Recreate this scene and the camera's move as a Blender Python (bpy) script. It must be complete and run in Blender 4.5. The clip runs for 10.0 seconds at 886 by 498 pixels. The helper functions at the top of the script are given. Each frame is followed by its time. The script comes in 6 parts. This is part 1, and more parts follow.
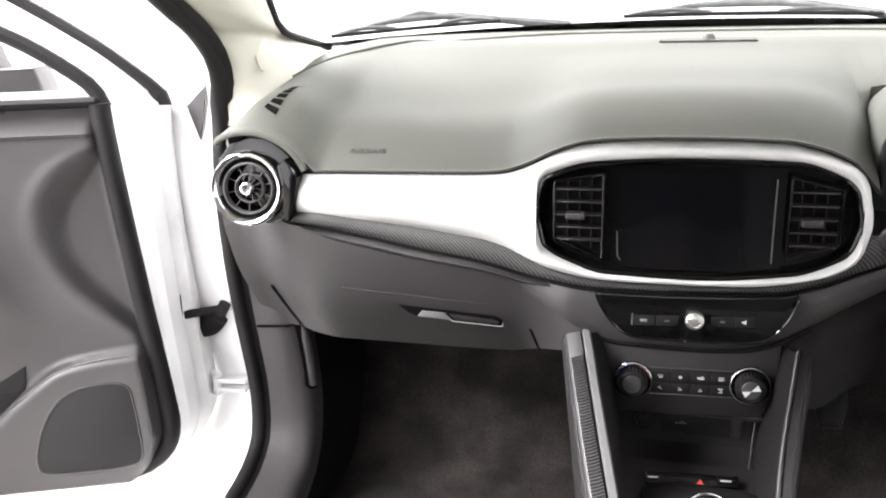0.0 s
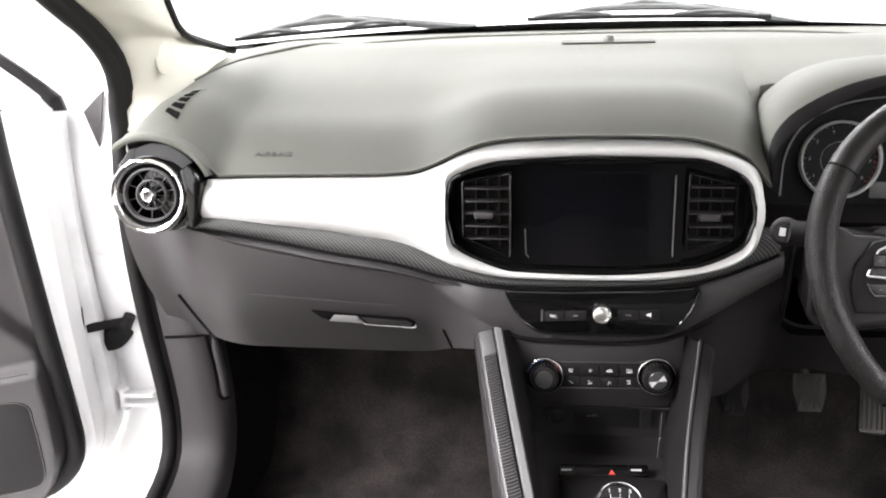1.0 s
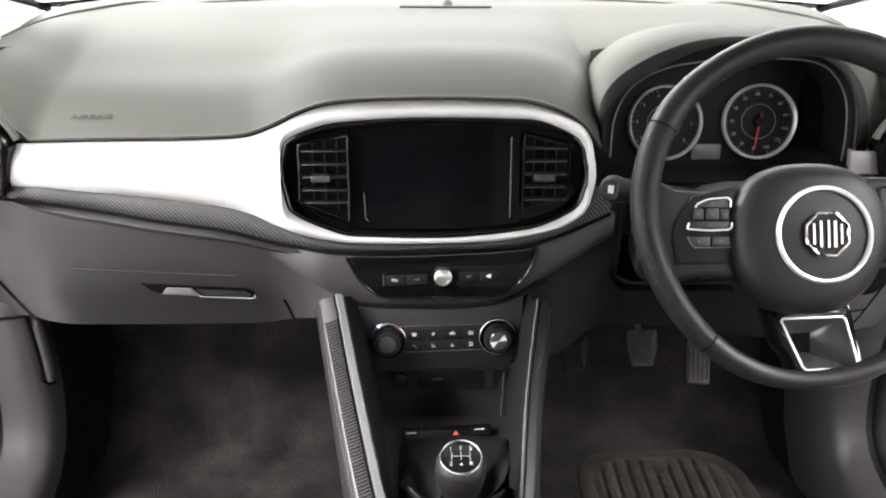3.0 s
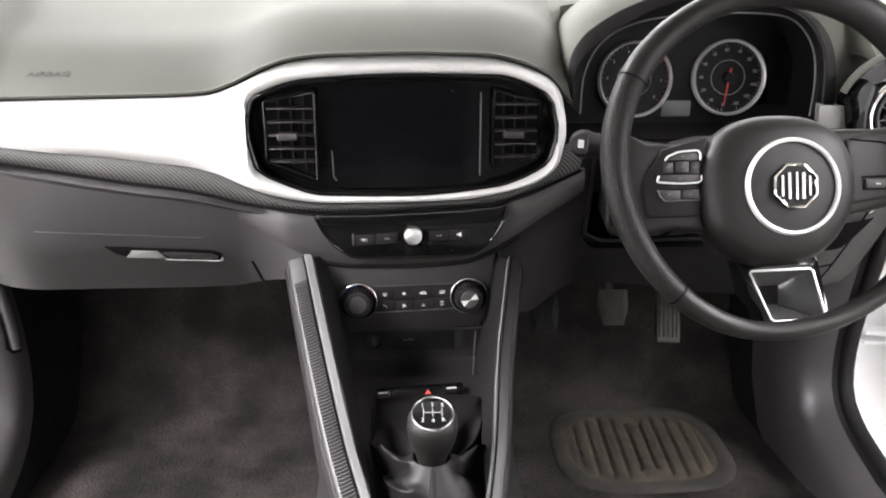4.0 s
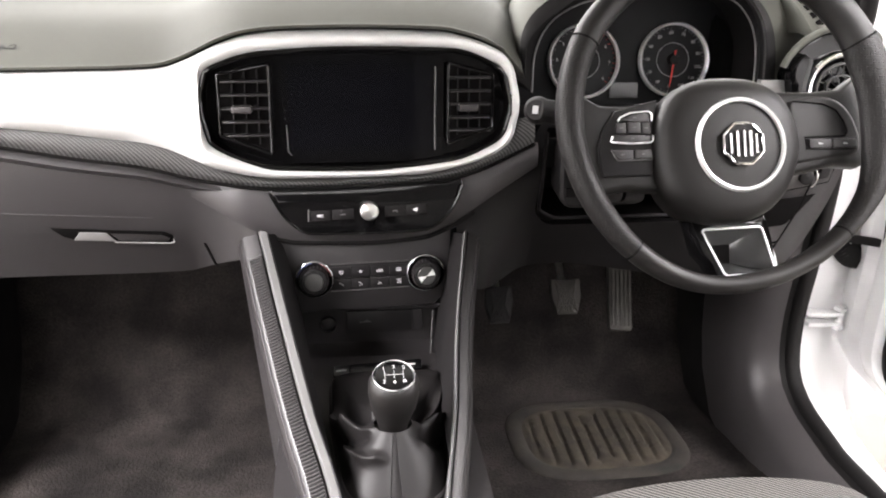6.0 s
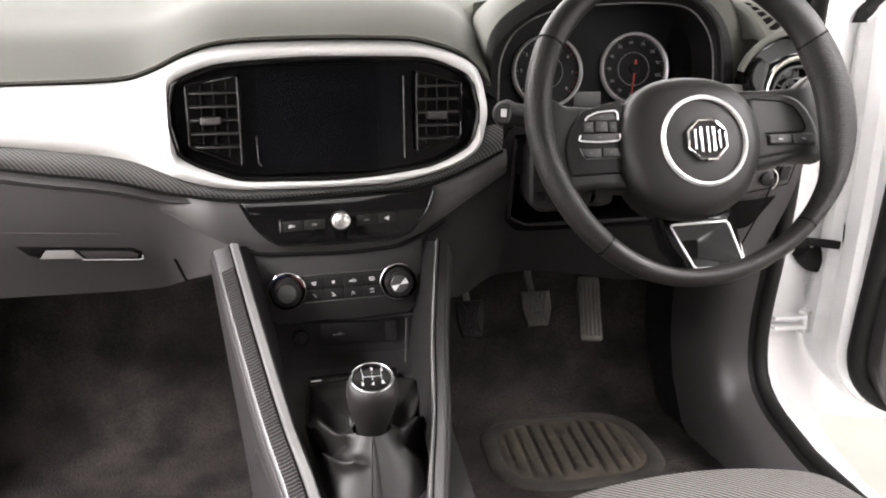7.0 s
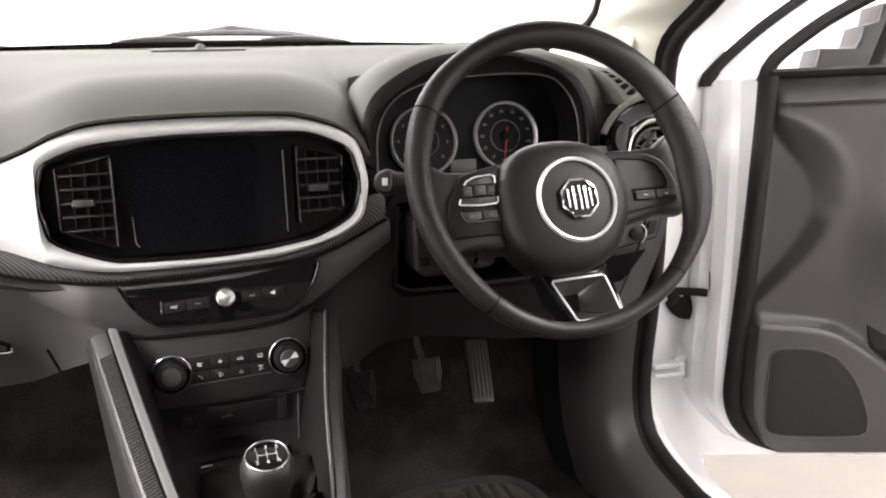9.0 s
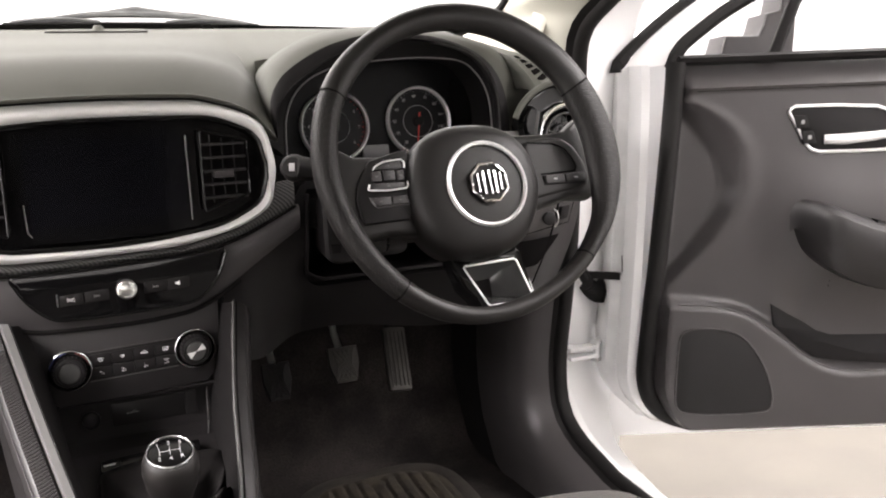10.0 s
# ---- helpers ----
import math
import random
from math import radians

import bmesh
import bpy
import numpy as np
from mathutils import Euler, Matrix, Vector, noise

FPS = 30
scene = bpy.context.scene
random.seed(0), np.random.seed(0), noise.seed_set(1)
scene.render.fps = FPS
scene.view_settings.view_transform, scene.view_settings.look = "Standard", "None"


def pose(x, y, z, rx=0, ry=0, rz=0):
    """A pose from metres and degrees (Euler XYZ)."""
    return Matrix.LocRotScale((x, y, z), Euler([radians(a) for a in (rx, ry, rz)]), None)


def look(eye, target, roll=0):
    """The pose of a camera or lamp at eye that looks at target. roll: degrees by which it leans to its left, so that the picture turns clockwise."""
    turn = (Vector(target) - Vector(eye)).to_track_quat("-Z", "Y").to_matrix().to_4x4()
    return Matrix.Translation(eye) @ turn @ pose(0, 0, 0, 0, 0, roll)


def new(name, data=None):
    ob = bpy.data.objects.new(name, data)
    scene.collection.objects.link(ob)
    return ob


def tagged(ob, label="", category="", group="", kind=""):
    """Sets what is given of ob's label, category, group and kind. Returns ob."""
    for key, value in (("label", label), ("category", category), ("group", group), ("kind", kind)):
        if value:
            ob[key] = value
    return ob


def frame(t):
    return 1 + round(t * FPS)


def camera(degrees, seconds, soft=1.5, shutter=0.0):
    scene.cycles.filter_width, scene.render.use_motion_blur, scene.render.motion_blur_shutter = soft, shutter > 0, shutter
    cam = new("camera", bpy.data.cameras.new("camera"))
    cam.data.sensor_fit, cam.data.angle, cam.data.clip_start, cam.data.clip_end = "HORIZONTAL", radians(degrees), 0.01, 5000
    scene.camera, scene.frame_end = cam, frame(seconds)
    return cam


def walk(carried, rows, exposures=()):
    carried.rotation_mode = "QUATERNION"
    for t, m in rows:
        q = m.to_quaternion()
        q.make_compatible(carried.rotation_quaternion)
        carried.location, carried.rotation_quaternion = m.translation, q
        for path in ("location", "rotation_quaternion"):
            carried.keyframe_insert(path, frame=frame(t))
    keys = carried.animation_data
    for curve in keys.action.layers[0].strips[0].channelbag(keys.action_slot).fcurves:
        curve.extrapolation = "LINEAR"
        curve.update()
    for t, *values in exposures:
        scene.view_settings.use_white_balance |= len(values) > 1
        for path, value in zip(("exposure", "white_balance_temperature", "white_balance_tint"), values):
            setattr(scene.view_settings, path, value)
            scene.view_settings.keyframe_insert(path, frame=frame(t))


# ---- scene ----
cam = camera(56.1, 10.0, 2.0)
PATH = [
    (0, (-0.045, -0.928, 1.199), (-0.544, 0.933, 0.662), -1.4),
    (0.5, (-0.041, -0.927, 1.198), (-0.452, 0.955, 0.664), -1.6),
    (1, (-0.038, -0.927, 1.194), (-0.341, 0.978, 0.665), -1.4),
    (1.5, (-0.032, -0.926, 1.194), (-0.24, 0.992, 0.667), -1.3),
    (2, (-0.028, -0.924, 1.19), (-0.146, 1.001, 0.664), -0.9),
    (2.5, (-0.024, -0.919, 1.181), (-0.048, 1.006, 0.639), -0.2),
    (4, (-0.018, -0.911, 1.159), (0.09, 0.977, 0.507), 0.1),
    (4.5, (-0.023, -0.914, 1.144), (0.11, 0.972, 0.494), 0.2),
    (5, (-0.025, -0.92, 1.127), (0.142, 0.972, 0.501), 0.3),
    (5.5, (-0.028, -0.926, 1.111), (0.174, 0.972, 0.513), 0.5),
    (7, (-0.044, -0.943, 1.063), (0.285, 0.967, 0.571), -0.6),
    (7.5, (-0.052, -0.949, 1.058), (0.332, 0.968, 0.636), -1.1),
    (8, (-0.054, -0.952, 1.059), (0.393, 0.964, 0.698), -1.7),
    (8.5, (-0.055, -0.951, 1.06), (0.474, 0.95, 0.732), -2.1),
    (9, (-0.051, -0.951, 1.059), (0.563, 0.924, 0.73), -2.4),
    (9.5, (-0.043, -0.947, 1.056), (0.658, 0.894, 0.706), -2.3),
    (10, (-0.034, -0.946, 1.053), (0.747, 0.86, 0.691), -2.3),
]
walk(cam, [(t, look(eye, target, roll)) for t, eye, target, roll in PATH],
     [(0, 0.05, 6500, 11), (2.5, 0.0, 6500, 11), (4.5, 0.2, 6600, 13), (5.5, 0.26, 6680, 13), (7, 0.12, 6720, 13), (8, 0.0, 6750, 13), (9, -0.28, 6800, 13), (10, -0.45, 6900, 14)])

# ---- light and room ----
world = bpy.data.worlds.new("white_studio")
scene.world = world
world.use_nodes = True
world.node_tree.nodes["Background"].inputs[0].default_value = (1.0, 0.98, 0.95, 1)
world.node_tree.nodes["Background"].inputs[1].default_value = 0.3


def area(name, loc, sx, sy, power, colour=(0.985, 0.98, 1.0), turn=(0, 0, 0)):
    lamp = bpy.data.lights.new(name, "AREA")
    lamp.shape, lamp.size, lamp.size_y, lamp.energy, lamp.color = "RECTANGLE", sx, sy, power, colour
    ob = new(name, lamp)
    ob.location, ob.rotation_euler = loc, [radians(a) for a in turn]
    return ob


area("ceiling_lamp_front", (0, 3.4, 3.3), 5.0, 2.0, 560)
area("ceiling_lamp_west", (-3.3, -0.6, 3.3), 1.8, 6.0, 2700)
area("ceiling_lamp_east", (3.3, -0.6, 3.3), 1.8, 6.0, 1030)
area("ceiling_lamp_rear", (0, -4.0, 3.3), 4.5, 1.2, 260)


# ---- materials ----
def mat(name, colour, rough=0.5, metal=0.0, grain=0.0, grain_scale=900.0, vary=0.12, vary_scale=9.0, coat=0.0, spec=0.5, bump=0.0003, emit=0.0):
    m = bpy.data.materials.new(name)
    m.use_nodes = True
    nt = m.node_tree
    b = nt.nodes["Principled BSDF"]
    b.inputs["Roughness"].default_value = rough
    b.inputs["Metallic"].default_value = metal
    b.inputs["Specular IOR Level"].default_value = spec
    b.inputs["Coat Weight"].default_value = coat
    b.inputs["Coat Roughness"].default_value = 0.06
    b.inputs["Base Color"].default_value = (*colour, 1)
    geo = nt.nodes.new("ShaderNodeTexCoord")
    if vary:
        n = nt.nodes.new("ShaderNodeTexNoise")
        n.inputs["Scale"].default_value = vary_scale
        n.inputs["Detail"].default_value = 6
        nt.links.new(geo.outputs["Object"], n.inputs["Vector"])
        r = nt.nodes.new("ShaderNodeValToRGB")
        r.color_ramp.elements[0].position, r.color_ramp.elements[1].position = 0.3, 0.72
        r.color_ramp.elements[0].color = (*[c * (1 - vary) for c in colour], 1)
        r.color_ramp.elements[1].color = (*[min(1, c * (1 + vary)) for c in colour], 1)
        nt.links.new(n.outputs["Fac"], r.inputs[0])
        nt.links.new(r.outputs[0], b.inputs["Base Color"])
        mr = nt.nodes.new("ShaderNodeMapRange")
        mr.inputs["To Min"].default_value, mr.inputs["To Max"].default_value = max(0.02, rough - 0.07), min(1, rough + 0.07)
        nt.links.new(n.outputs["Fac"], mr.inputs["Value"])
        nt.links.new(mr.outputs[0], b.inputs["Roughness"])
    if grain:
        v = nt.nodes.new("ShaderNodeTexVoronoi")
        v.inputs["Scale"].default_value = grain_scale
        nt.links.new(geo.outputs["Object"], v.inputs["Vector"])
        bp = nt.nodes.new("ShaderNodeBump")
        bp.inputs["Strength"].default_value = grain
        bp.inputs["Distance"].default_value = bump
        nt.links.new(v.outputs["Distance"], bp.inputs["Height"])
        nt.links.new(bp.outputs[0], b.inputs["Normal"])
    if emit:
        b.inputs["Emission Color"].default_value = (*colour, 1)
        b.inputs["Emission Strength"].default_value = emit
    return m


def carpet_mat(name, colour, dirt, scale=260.0):
    m = mat(name, colour, 0.95, 0, 0, vary=0, spec=0.1)
    nt = m.node_tree
    b = nt.nodes["Principled BSDF"]
    tc = nt.nodes.new("ShaderNodeTexCoord")
    big, small = nt.nodes.new("ShaderNodeTexNoise"), nt.nodes.new("ShaderNodeTexNoise")
    big.inputs["Scale"].default_value, small.inputs["Scale"].default_value = 11, scale
    big.inputs["Detail"].default_value, small.inputs["Detail"].default_value = 7, 4
    r = nt.nodes.new("ShaderNodeValToRGB")
    r.color_ramp.elements[0].position, r.color_ramp.elements[1].position = 0.38, 0.75
    r.color_ramp.elements[0].color, r.color_ramp.elements[1].color = (*colour, 1), (*dirt, 1)
    mx = nt.nodes.new("ShaderNodeMix")
    mx.data_type, mx.blend_type = "RGBA", "MULTIPLY"
    mx.inputs["Factor"].default_value = 0.45
    for n in (big, small):
        nt.links.new(tc.outputs["Object"], n.inputs["Vector"])
    nt.links.new(big.outputs["Fac"], r.inputs[0])
    r2 = nt.nodes.new("ShaderNodeValToRGB")
    r2.color_ramp.elements[0].position, r2.color_ramp.elements[1].position = 0.3, 0.65
    nt.links.new(small.outputs["Fac"], r2.inputs[0])
    nt.links.new(r.outputs[0], mx.inputs[6])
    nt.links.new(r2.outputs[0], mx.inputs[7])
    nt.links.new(mx.outputs[2], b.inputs["Base Color"])
    bp = nt.nodes.new("ShaderNodeBump")
    bp.inputs["Strength"].default_value, bp.inputs["Distance"].default_value = 0.9, 0.003
    nt.links.new(small.outputs["Fac"], bp.inputs["Height"])
    nt.links.new(bp.outputs[0], b.inputs["Normal"])
    return m


def weave_mat(name, dark, light, rough, su, sv, height, metal=0.0):
    """A woven surface: two crossed waves choose the thread that lies on top."""
    m = mat(name, dark, rough, metal, 0, vary=0)
    nt = m.node_tree
    b = nt.nodes["Principled BSDF"]
    tc = nt.nodes.new("ShaderNodeTexCoord")
    mp = nt.nodes.new("ShaderNodeMapping")
    mp.inputs["Scale"].default_value = (su, sv, sv)
    nt.links.new(tc.outputs["Object"], mp.inputs["Vector"])
    w = nt.nodes.new("ShaderNodeTexWave")
    w.bands_direction = "DIAGONAL"
    w.inputs["Scale"].default_value = 1.0
    w.inputs["Distortion"].default_value = 0.0
    nt.links.new(mp.outputs[0], w.inputs["Vector"])
    r = nt.nodes.new("ShaderNodeValToRGB")
    r.color_ramp.elements[0].position, r.color_ramp.elements[1].position = 0.25, 0.8
    r.color_ramp.elements[0].color, r.color_ramp.elements[1].color = (*dark, 1), (*light, 1)
    nt.links.new(w.outputs["Fac"], r.inputs[0])
    nt.links.new(r.outputs[0], b.inputs["Base Color"])
    bp = nt.nodes.new("ShaderNodeBump")
    bp.inputs["Strength"].default_value, bp.inputs["Distance"].default_value = 0.8, height
    nt.links.new(w.outputs["Fac"], bp.inputs["Height"])
    nt.links.new(bp.outputs[0], b.inputs["Normal"])
    return m


PAD = mat("soft_grey_dash_plastic", (0.0745, 0.0755, 0.0650), 0.72, 0, 0.35, 1500, 0.08, 6, spec=0.28)
PLASTIC = mat("charcoal_grained_plastic", (0.0325, 0.0298, 0.0307), 0.43, 0, 0.3, 1400, 0.12, 7)
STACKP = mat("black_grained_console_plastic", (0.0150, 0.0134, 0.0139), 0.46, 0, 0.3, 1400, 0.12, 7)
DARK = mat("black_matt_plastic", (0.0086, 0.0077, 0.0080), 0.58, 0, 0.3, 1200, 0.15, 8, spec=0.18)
DOORTRIM = mat("grey_door_trim_plastic", (0.0455, 0.0418, 0.0427), 0.30, 0, 0.4, 1300, 0.1, 6)
SILVER = mat("satin_silver_paint", (0.64, 0.64, 0.63), 0.50, 0.15, 0.0, vary=0.05, vary_scale=30)
GREYEDGE = mat("satin_grey_edge_paint", (0.105, 0.103, 0.102), 0.55, 0.15, 0.0, vary=0.06, vary_scale=30)
GLOSS = mat("piano_black", (0.0035, 0.0034, 0.0036), 0.07, 0, 0, vary=0.0, spec=0.35)
SCREEN = mat("dark_screen_glass", (0.0036, 0.0036, 0.0048), 0.06, 0, 0, vary=0.0, spec=0.3)
CHROME = mat("polished_chrome", (0.86, 0.86, 0.86), 0.08, 1.0, 0, vary=0.04, vary_scale=60)
ALU = mat("brushed_aluminium", (0.72, 0.72, 0.70), 0.30, 1.0, 0, vary=0.03, vary_scale=40)
CARBON = weave_mat("carbon_look_film", (0.017, 0.0165, 0.0165), (0.090, 0.088, 0.087), 0.38, 125, 125, 0.0003)
LEATHER = mat("black_steering_leather", (0.0082, 0.0073, 0.0070), 0.46, 0, 0.12, 1300, 0.15, 10, spec=0.30, bump=0.0004)
PERFO = mat("perforated_black_leather", (0.0100, 0.0091, 0.0089), 0.48, 0, 0, vary=0.15, vary_scale=10, spec=0.22)


def perforate(m, pitch):
    """Fine punched dots: each cell of an even lattice has a dark dimple in its middle."""
    nt = m.node_tree
    b = nt.nodes["Principled BSDF"]
    tc, v = nt.nodes.new("ShaderNodeTexCoord"), nt.nodes.new("ShaderNodeTexVoronoi")
    v.inputs["Scale"].default_value, v.inputs["Randomness"].default_value = 1 / pitch, 0.12
    r = nt.nodes.new("ShaderNodeValToRGB")
    r.color_ramp.elements[0].position, r.color_ramp.elements[1].position = 0.22, 0.36
    nt.links.new(tc.outputs["Object"], v.inputs["Vector"])
    nt.links.new(v.outputs["Distance"], r.inputs[0])
    bp = nt.nodes.new("ShaderNodeBump")
    bp.inputs["Strength"].default_value, bp.inputs["Distance"].default_value = 0.8, 0.0006
    nt.links.new(r.outputs[0], bp.inputs["Height"])
    nt.links.new(bp.outputs[0], b.inputs["Normal"])


perforate(PERFO, 0.0026)
BOOT = mat("soft_black_leatherette", (0.0092, 0.0083, 0.0084), 0.46, 0, 0.4, 900, 0.15, 12, spec=0.20)
RUBBER = mat("black_rubber_seal", (0.0090, 0.0081, 0.0082), 0.58, 0, 0.2, 700, 0.15, 14, spec=0.22)
WHITE = mat("white_car_paint", (0.88, 0.88, 0.88), 0.25, 0, 0, vary=0.03, vary_scale=3, coat=0.6)
PRIMER = mat("dull_white_shut_face_paint", (0.76, 0.76, 0.76), 0.5, 0, 0, vary=0.14, vary_scale=14)
CREAM = mat("cream_pillar_trim", (0.52, 0.51, 0.44), 0.6, 0, 0.3, 900, 0.04, 5)
CARPET = carpet_mat("brown_black_carpet", (0.0152, 0.0131, 0.0129), (0.049, 0.0416, 0.0393))
GRILLE = mat("dark_speaker_mesh", (0.0185, 0.0175, 0.0178), 0.65, 0, 0.6, 700, 0.1, 8, spec=0.2, bump=0.0006)
# black that stands for the shade deep in the footwells
FOOTSHADE = mat("dull_black_footwell_shade", (0.012, 0.011, 0.011), 0.95, 0, 0, vary=0.3, vary_scale=30, spec=0.1)
HEELRIM = mat("dark_worn_heel_rim", (0.0205, 0.0170, 0.0135), 0.85, 0, 0.6, 600, 0.75, 24, bump=0.0006)
HEEL = mat("worn_rubber_heel_pad", (0.0320, 0.0250, 0.0170), 0.85, 0, 0.6, 600, 0.6, 30, bump=0.0006)
FABRIC = weave_mat("grey_ribbed_seat_fabric", (0.006, 0.0056, 0.0054), (0.125, 0.118, 0.110), 0.9, 92, 92, 0.0012)
PEDALRUB = mat("worn_grey_pedal_rubber", (0.038, 0.0345, 0.030), 0.7, 0, 0.5, 500, 0.3, 40)
HANDLE = mat("pale_grey_handle_and_shaded_silver", (0.24, 0.235, 0.233), 0.45, 0.2, 0, vary=0.06, vary_scale=30)
SMOKE = mat("smoked_bright_plastic", (0.11, 0.11, 0.11), 0.18, 0.55, 0, vary=0.05, vary_scale=60)
CAPMETAL = mat("dark_spun_metal", (0.09, 0.09, 0.088), 0.30, 0.7, 0, vary=0.1, vary_scale=90)
VANE = mat("grey_vent_vane", (0.085, 0.082, 0.082), 0.4, 0, 0, vary=0.05)
ARCRED = mat("dull_red_print", (0.13, 0.030, 0.028), 0.5, 0, 0, vary=0.0)
ARCBLUE = mat("dull_blue_print", (0.045, 0.055, 0.17), 0.5, 0, 0, vary=0.0)
GREYRING = mat("soft_chrome_ring", (0.34, 0.34, 0.34), 0.22, 0.85, 0, vary=0.04, vary_scale=60)
STEEL = mat("galvanised_steel", (0.5, 0.5, 0.48), 0.4, 0.9, 0, vary=0.15, vary_scale=50)
DIAL = mat("black_dial_face", (0.0048, 0.0048, 0.0055), 0.5, 0, 0, vary=0.1, spec=0.2)
MARK = mat("white_printed_mark", (0.75, 0.75, 0.75), 0.6, 0, 0, vary=0.0)
AIRMARK = mat("dark_grey_printed_mark", (0.028, 0.028, 0.028), 0.5, 0, 0, vary=0.0)
# black wiper plastic, its outdoor light put into a paler grey
DUSTLIT = mat("black_wiper_plastic_sunlit_in_colour", (0.10, 0.10, 0.10), 0.45, 0, 0.2, 300, 0.25, 40)
GREYMARK = mat("grey_printed_mark", (0.35, 0.35, 0.35), 0.6, 0, 0, vary=0.0)
RED = mat("red_printed_mark", (0.65, 0.06, 0.05), 0.5, 0, 0, vary=0.0)
SATIN = mat("satin_bright_ring", (0.80, 0.80, 0.80), 0.34, 0.45, 0, vary=0.04, vary_scale=60)
# glossless black for gaps and recesses, with their shade in the colour
VOID = mat("black_gap_and_recess_shade", (0.0075, 0.007, 0.007), 0.9, 0, 0, vary=0, spec=0.0)
LCD = mat("grey_lcd_window", (0.10, 0.10, 0.10), 0.3, 0, 0, vary=0.05)
WALL = mat("white_studio_wall", (0.62, 0.62, 0.62), 0.9, 0, 0, vary=0.02, vary_scale=1)
GROUND = mat("pale_concrete_floor", (0.108, 0.0985, 0.0835), 0.7, 0, 0.3, 60, 0.10, 5)
FRIT = mat("black_windscreen_border", (0.012, 0.012, 0.012), 0.25, 0, 0, vary=0.1)
ROOF = mat("grey_headlining", (0.5, 0.49, 0.46), 0.9, 0, 0.2, 900, 0.05, 4)

GLASS = bpy.data.materials.new("clear_glass")
GLASS.use_nodes = True
_nt = GLASS.node_tree
_nt.nodes.remove(_nt.nodes["Principled BSDF"])
_t, _g, _f, _m = (_nt.nodes.new(k) for k in ("ShaderNodeBsdfTransparent", "ShaderNodeBsdfGlossy", "ShaderNodeFresnel", "ShaderNodeMixShader"))
_g.inputs["Roughness"].default_value = 0.03
_t.inputs["Color"].default_value = (0.93, 0.95, 0.94, 1)
_m.inputs[0].default_value = 0.04
_nt.links.new(_t.outputs[0], _m.inputs[1])
_nt.links.new(_g.outputs[0], _m.inputs[2])
_nt.links.new(_m.outputs[0], _nt.nodes["Material Output"].inputs[0])


# ---- shape helpers ----
def thing(name, loc, label, category, group="", kind=""):
    ob = new(name)
    ob.location = loc
    ob.empty_display_size = 0.02
    return tagged(ob, label, category, group, kind)


def part(name, bm, material, parent=None, label="", smooth=True, angle=40):
    bmesh.ops.remove_doubles(bm, verts=bm.verts, dist=1e-6)
    bmesh.ops.recalc_face_normals(bm, faces=bm.faces)
    me = bpy.data.meshes.new(name)
    lim = math.cos(radians(angle))
    for f in bm.faces:
        f.smooth = smooth
    for e in bm.edges:
        if len(e.link_faces) == 2 and e.link_faces[0].normal.dot(e.link_faces[1].normal) < lim:
            e.smooth = False
    bm.to_mesh(me)
    bm.free()
    me.materials.append(material)
    ob = new(name, me)
    if parent is not None:
        ob.parent = parent
        ob.matrix_parent_inverse = Matrix.Translation(-parent.location) if parent.type == "EMPTY" else Matrix()
    if label:
        ob["label"] = label
    return ob


def structure(name, bm, material, label, category, smooth=True):
    return tagged(part(name, bm, material, None, "", smooth), label, category, "", "structure")


def grid(rows, close_u=False, close_v=False, bm=None):
    """A sheet through rows of points; close_u joins the ends of each row, close_v the last row to the first."""
    bm = bm or bmesh.new()
    vs = [[bm.verts.new(p) for p in row] for row in rows]
    n, m = len(vs), len(vs[0])
    for i in range(n if close_v else n - 1):
        for j in range(m if close_u else m - 1):
            q = [vs[i][j], vs[i][(j + 1) % m], vs[(i + 1) % n][(j + 1) % m], vs[(i + 1) % n][j]]
            if len({tuple(v.co) for v in q}) >= 3:
                try:
                    bm.faces.new(q)
                except ValueError:
                    pass
    return bm


def thicken(bm, d, way=(0, 1, 0)):
    """Gives a sheet a thickness d along way."""
    bmesh.ops.remove_doubles(bm, verts=bm.verts, dist=1e-6)
    moved = bmesh.ops.extrude_face_region(bm, geom=bm.faces[:])["geom"]
    bmesh.ops.translate(bm, vec=Vector(way) * d, verts=[v for v in moved if isinstance(v, bmesh.types.BMVert)])
    return bm


def tube(path, r, n=10, closed=False, bm=None, rx=None):
    """A round (or with rx oval) bar along a path; r may be one number or one for each point."""
    pts = [Vector(p) for p in path]
    rows = []
    up = Vector((0.13, 0.21, 0.97))
    for i, p in enumerate(pts):
        a = pts[i - 1] if (i or closed) else p
        b = pts[(i + 1) % len(pts)] if (closed or i + 1 < len(pts)) else p
        t = (b - a).normalized()
        s = t.cross(up) if i == 0 else s - t * s.dot(t)
        if s.length < 0.1:
            s = t.cross(Vector((1, 0, 0)))
        s.normalize()
        w = s.cross(t)
        ri = r[i] if isinstance(r, (list, tuple)) else r
        rows.append([p + s * (math.cos(k / n * math.tau) * (rx or ri)) + w * (math.sin(k / n * math.tau) * ri) for k in range(n)])
    bm = grid(rows, True, closed, bm)
    if not closed:
        bm.verts.ensure_lookup_table()
        for row in (rows[0], rows[-1]):
            co = [tuple(round(c, 7) for c in p) for p in row]
            ring = [v for v in bm.verts if tuple(round(c, 7) for c in v.co) in co]
            if len(ring) == n:
                ring.sort(key=lambda v: co.index(tuple(round(c, 7) for c in v.co)))
                bm.faces.new(ring)
    return bm


def lathe(profile, place, n=32, bm=None):
    """Turns (radius, height) pairs round the z axis of the pose place."""
    rows = [[place @ Vector((r * math.cos(k / n * math.tau), r * math.sin(k / n * math.tau), h)) for k in range(n)] for r, h in profile]
    return grid(rows, True, False, bm)


